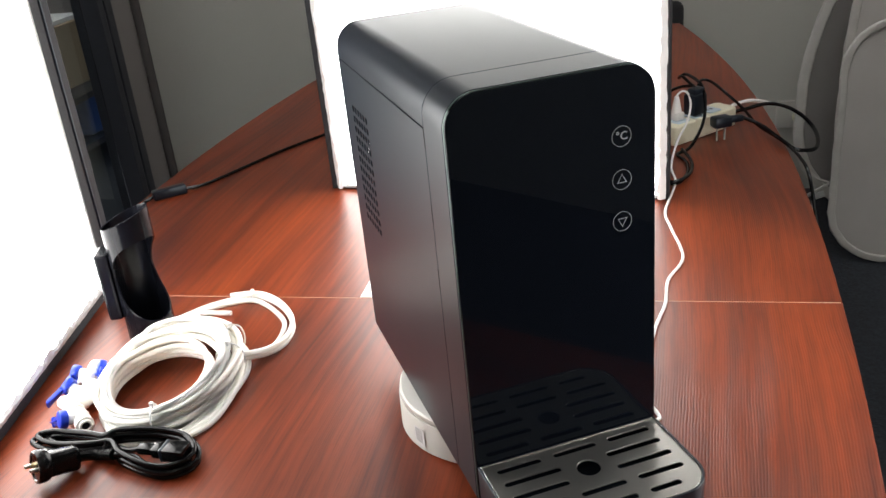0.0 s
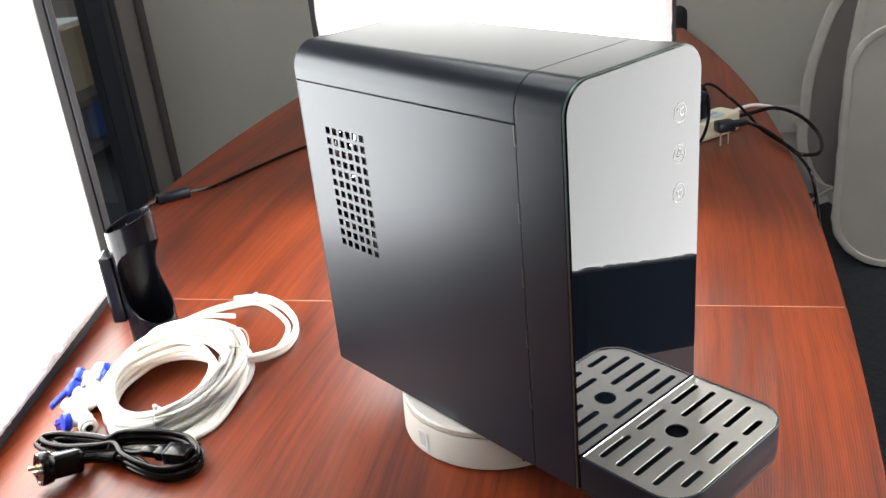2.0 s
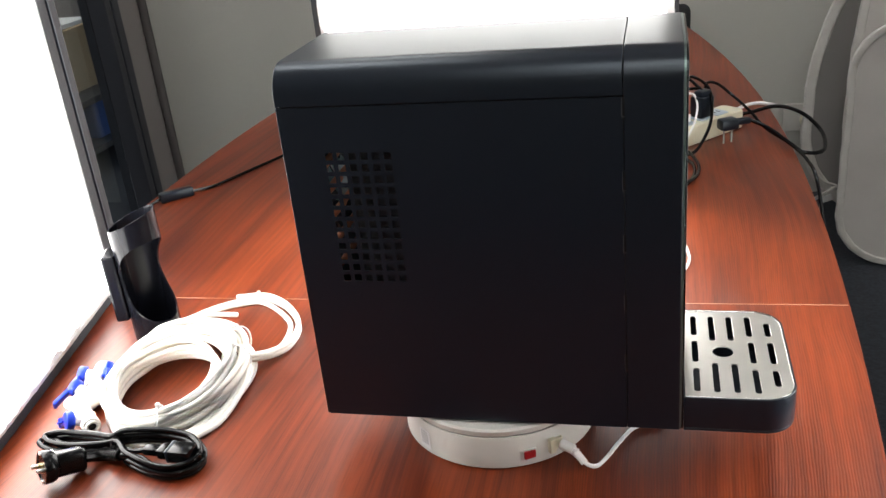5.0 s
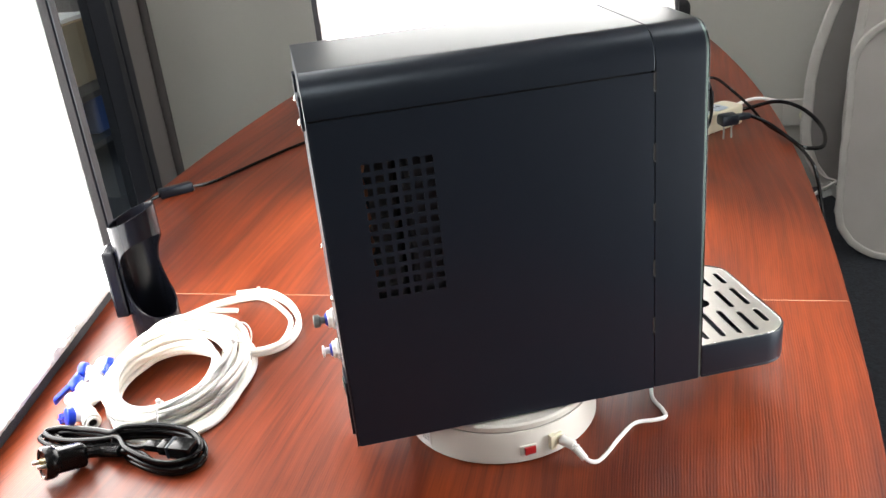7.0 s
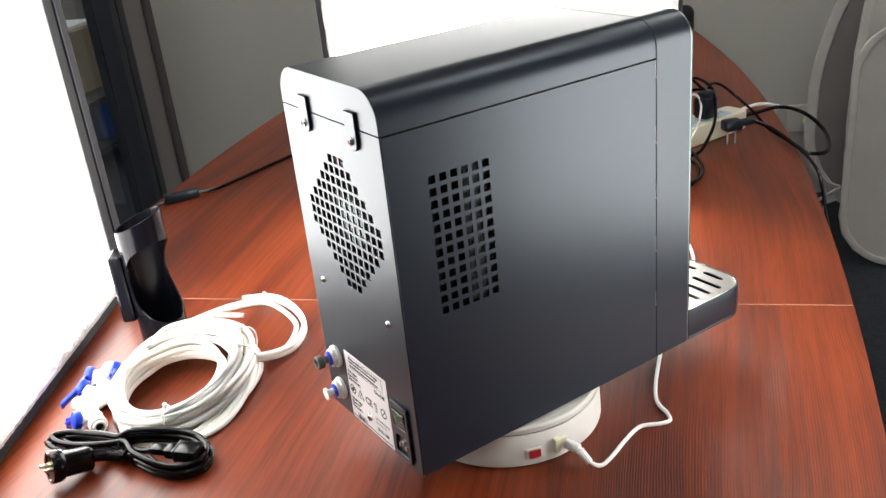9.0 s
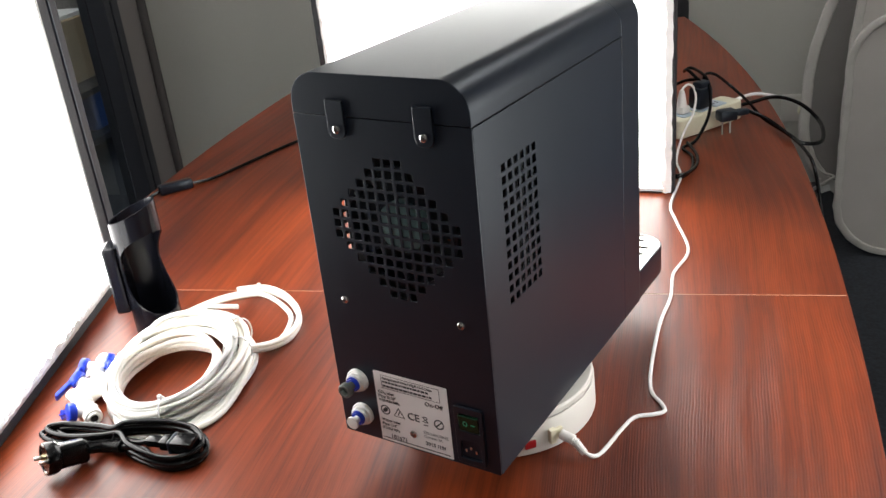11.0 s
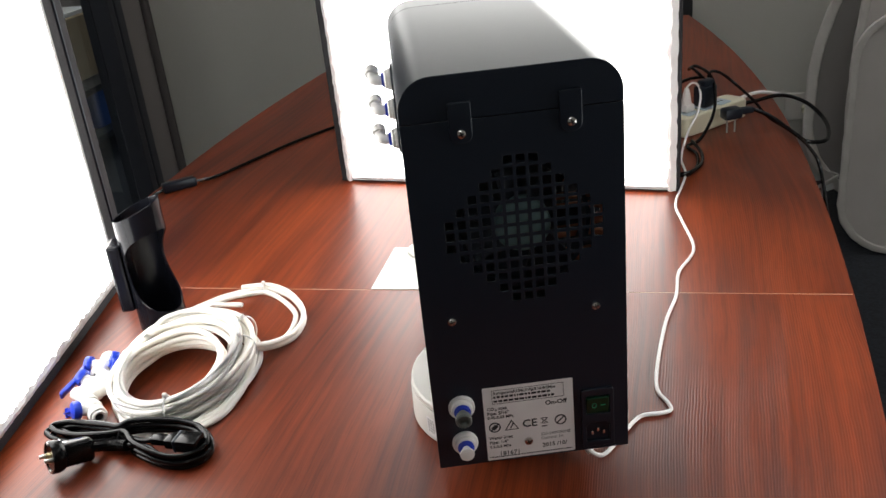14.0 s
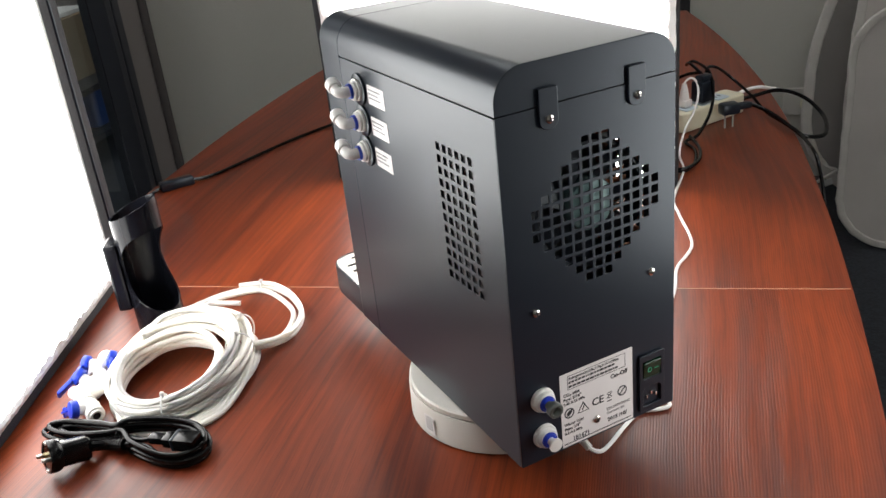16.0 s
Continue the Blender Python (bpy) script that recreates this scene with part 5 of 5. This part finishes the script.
def pop_up_panel(label, m, outline, cloth, band):
    """A folding photo panel: cloth within a flat sewn springy rim."""
    p = empty("folding_panel", label, "photo panel", m, "folding photo panels")
    rnd = random.Random(len(outline) + int(band * 7000))
    dense = []
    for (ax, az), (bx, bz) in zip(outline, outline[1:] + outline[:1]):
        a, b = Vector((ax, 0, az)), Vector((bx, 0, bz))
        k = max(1, int((b - a).length / 0.03))
        dense += [a.lerp(b, q / k) for q in range(k)]
    mid = sum(dense, Vector()) / len(dense)
    bm = bmesh.new()
    rings = []
    for i, v in enumerate(dense):
        t = (dense[(i + 1) % len(dense)] - dense[i - 1]).normalized()
        inward = Vector((-t.z, 0, t.x))
        if inward.dot(mid - v) < 0:
            inward = -inward
        puff = rnd.uniform(0.004, 0.009)
        sag = Vector((rnd.uniform(-0.002, 0.002), 0, 0))
        rings.append([bm.verts.new(v + sag + inward * a * band + Vector((0, y, 0))) for a, y in ((0.0, 0.0), (0.12, -puff), (0.5, -puff * 1.3), (0.88, -puff), (1.0, -0.001), (1.0, 0.004), (0.5, puff), (0.1, 0.005))])
    for a, b in zip(rings, rings[1:] + rings[:1]):
        for k in range(8):
            bm.faces.new((a[k], a[(k + 1) % 8], b[(k + 1) % 8], b[k]))
    part("rim", bm, M_PIPING, p, "crumpled white sewn rim", smooth=True)
    inner = [(mid.x + (x - mid.x) * 0.975, mid.z + (z - mid.z) * 0.975) for x, z in outline]
    part("cloth", shift(plate(inner, thick=0.003), Matrix(((1, 0, 0, 0), (0, 0, 1, 0), (0, 1, 0, 0), (0, 0, 0, 1)))), cloth, p)
    return p


def oval(cx, half, low, middle, high, power, n=72):
    """An upright oval, fullest at the height middle."""
    out = []
    for i in range(n):
        a = 2 * math.pi * i / n
        c, q = math.cos(a), math.sin(a)
        span = (high - middle) if q > 0 else (middle - low)
        out.append((cx + half * math.copysign(abs(c) ** (2 / power), c), middle + span * math.copysign(abs(q) ** (2 / power), q)))
    return out


def strap():
    s = empty("carry_strap", "pale cloth strap with a small white tag beside a folding panel", "strap")
    y = 2.27
    part("band", hose(smooth_path([(0.728, y, -0.47), (0.745, y, -0.53), (0.78, y, -0.575), (0.82, y, -0.592), (0.80, y - 0.01, -0.605), (0.74, y - 0.01, -0.645)], 6), 0.006, 6), M_PIPING, s, smooth=True)
    part("tag", shift(box(-0.02, 0.02, -0.0015, 0.0015, -0.012, 0.012, 0.0008), pose(0.79, y - 0.012, -0.635, 0, -20, 0)), M_PAPER, s, "small white tag")
    part("leg", rod((0.775, y, -0.60), (0.775, y, FLOOR), 0.004), M_PIPING, s)


def office_chair():
    c = empty("office_chair", "black padded office chair pushed up to the table end", "chair", pose(0.11, 2.52, FLOOR, 0, 0, 8))
    part("backrest", box(-0.22, 0.22, -0.03, 0.04, 0.45, 0.77, 0.028, 4), M_BLACKCLOTH, c, smooth=True)
    part("seat", box(-0.23, 0.23, -0.42, 0.0, 0.4, 0.47, 0.025, 3), M_BLACKCLOTH, c, smooth=True)
    part("column", cyl(0.025, 0.06, 0.42), M_BLACK, c)
    for k in range(5):
        a = radians(72 * k)
        part("foot", rod((0, 0, 0.09), (0.26 * math.cos(a), 0.26 * math.sin(a), 0.03), 0.018), M_BLACK, c)


def next_room_things():
    b = part("cardboard_box", box(-3.05, -2.75, 3.15, 3.62, -0.372, -0.05, 0.004), M_BOX)
    tagged(b, "plain brown cardboard box on a shelf", "box")
    # White slab added for the brightness of the box's lit top.
    pl = part("paper_stack", box(-3.02, -2.78, 3.18, 3.55, -0.049, -0.028, 0.002), M_PAPER)
    tagged(pl, "white slab standing in for the lit top of a cardboard box", "paper")
    s = empty("shelf", "grey metal shelf behind the glass", "shelf", pose(-2.95, 3.4, FLOOR))
    part("board", box(-0.35, 0.35, -0.4, 0.4, 0.345, 0.377, 0.002), M_FRAME, s)
    part("board", box(-0.35, 0.35, -0.4, 0.4, 0.1, 0.13, 0.002), M_FRAME, s)
    for x in (-0.33, 0.33):
        for y in (-0.38, 0.38):
            part("post", box(x - 0.015, x + 0.015, y - 0.015, y + 0.015, 0, 0.345), M_FRAME, s)
    t = part("storage_bin", box(-3.1, -2.66, 3.2, 3.65, FLOOR + 0.131, FLOOR + 0.343, 0.02), M_NAVY)
    tagged(t, "navy blue storage bin on the lower shelf", "bin")


build_room()
ceiling_fill_lights()
build_table()
softbox("lit white photo softbox with black binding, standing on the table", (-0.439, 0.754), (0.218, 0.667), 0.57, left=0.014, right=0.004, hem=0.0045, cuff=0.013)
softbox("lit white photo softbox with black binding, at the table side", (-0.595, -0.215), (-0.692, 0.278), 0.66, right=0.066, foot=0.022, lower_cuff=0.012)
softbox("lit white photo softbox on a black stand beside the table", (0.785, 0.205), (0.775, -0.249), 0.6, z=-0.055, stand=True, lower_cuff=0.007, lean=-0.10)
dispenser = build_dispenser()
turntable, top_plate = build_turntable()
white_cable()
tubing_coil()
power_cord()
valve(pose(-0.567, 0.024, 0.0, 0, 0, 100), -78, 180)
valve(pose(-0.5545, -0.022, 0.0, 0, 0, 80), -62, 164)
valve(pose(-0.5255, -0.072, 0.0, 0, 0, -42), 72, 210)
valve(pose(-0.534, 0.034, 0.0, 0, 0, 118), -60, 195)
elbow_fitting(pose(-0.553, -0.050, 0, 0, 0, 60))
elbow_fitting(pose(-0.528, -0.034, 0.006, 0, 12, 150))
holder()
power_strip()
loose_plug()
inline_switch()
paper()
round_lid()
wall_outlet()
pop_up_panel("grey-white photo reflector with a sewn rim, upright on the carpet", pose(0, 1.95, 0), [(x - 0.028 * min(1.0, max(0.0, (z + 0.5) / -0.6)) * (x < 1), z) for x, z in round_rect(0.762, 1.7, FLOOR - 0.016 + 0.018, 0.045, (0.20, 0.2, 0.17, 0.15), 14)], M_FABRIC, 0.024)
pop_up_panel("tall grey mesh folding panel with a pale band, near the wall", pose(0, 2.3, 0), oval(1.10, 0.405, FLOOR + 0.002, -0.38, 0.31, 2.15), M_MESH, 0.036)
pop_up_panel("pale folding photo panel standing between the others", pose(0, 2.05, 0), oval(1.25, 0.47, FLOOR + 0.002, -0.3, 0.62, 2.6), M_FABRIC, 0.028)
strap()
office_chair()
next_room_things()


def motions():
    rows, plate_rows = [], []
    for t, a in TURN:
        c, s = math.cos(radians(a)), math.sin(radians(a))
        rows.append((t, pose(-0.003 * c, -0.003 * s, 0.05, 0, 0, a)))
        plate_rows.append((t, pose(0, 0, 0.0418, 0, 0, a)))
    walk(dispenser, rows)
    walk(top_plate, plate_rows)


motions()
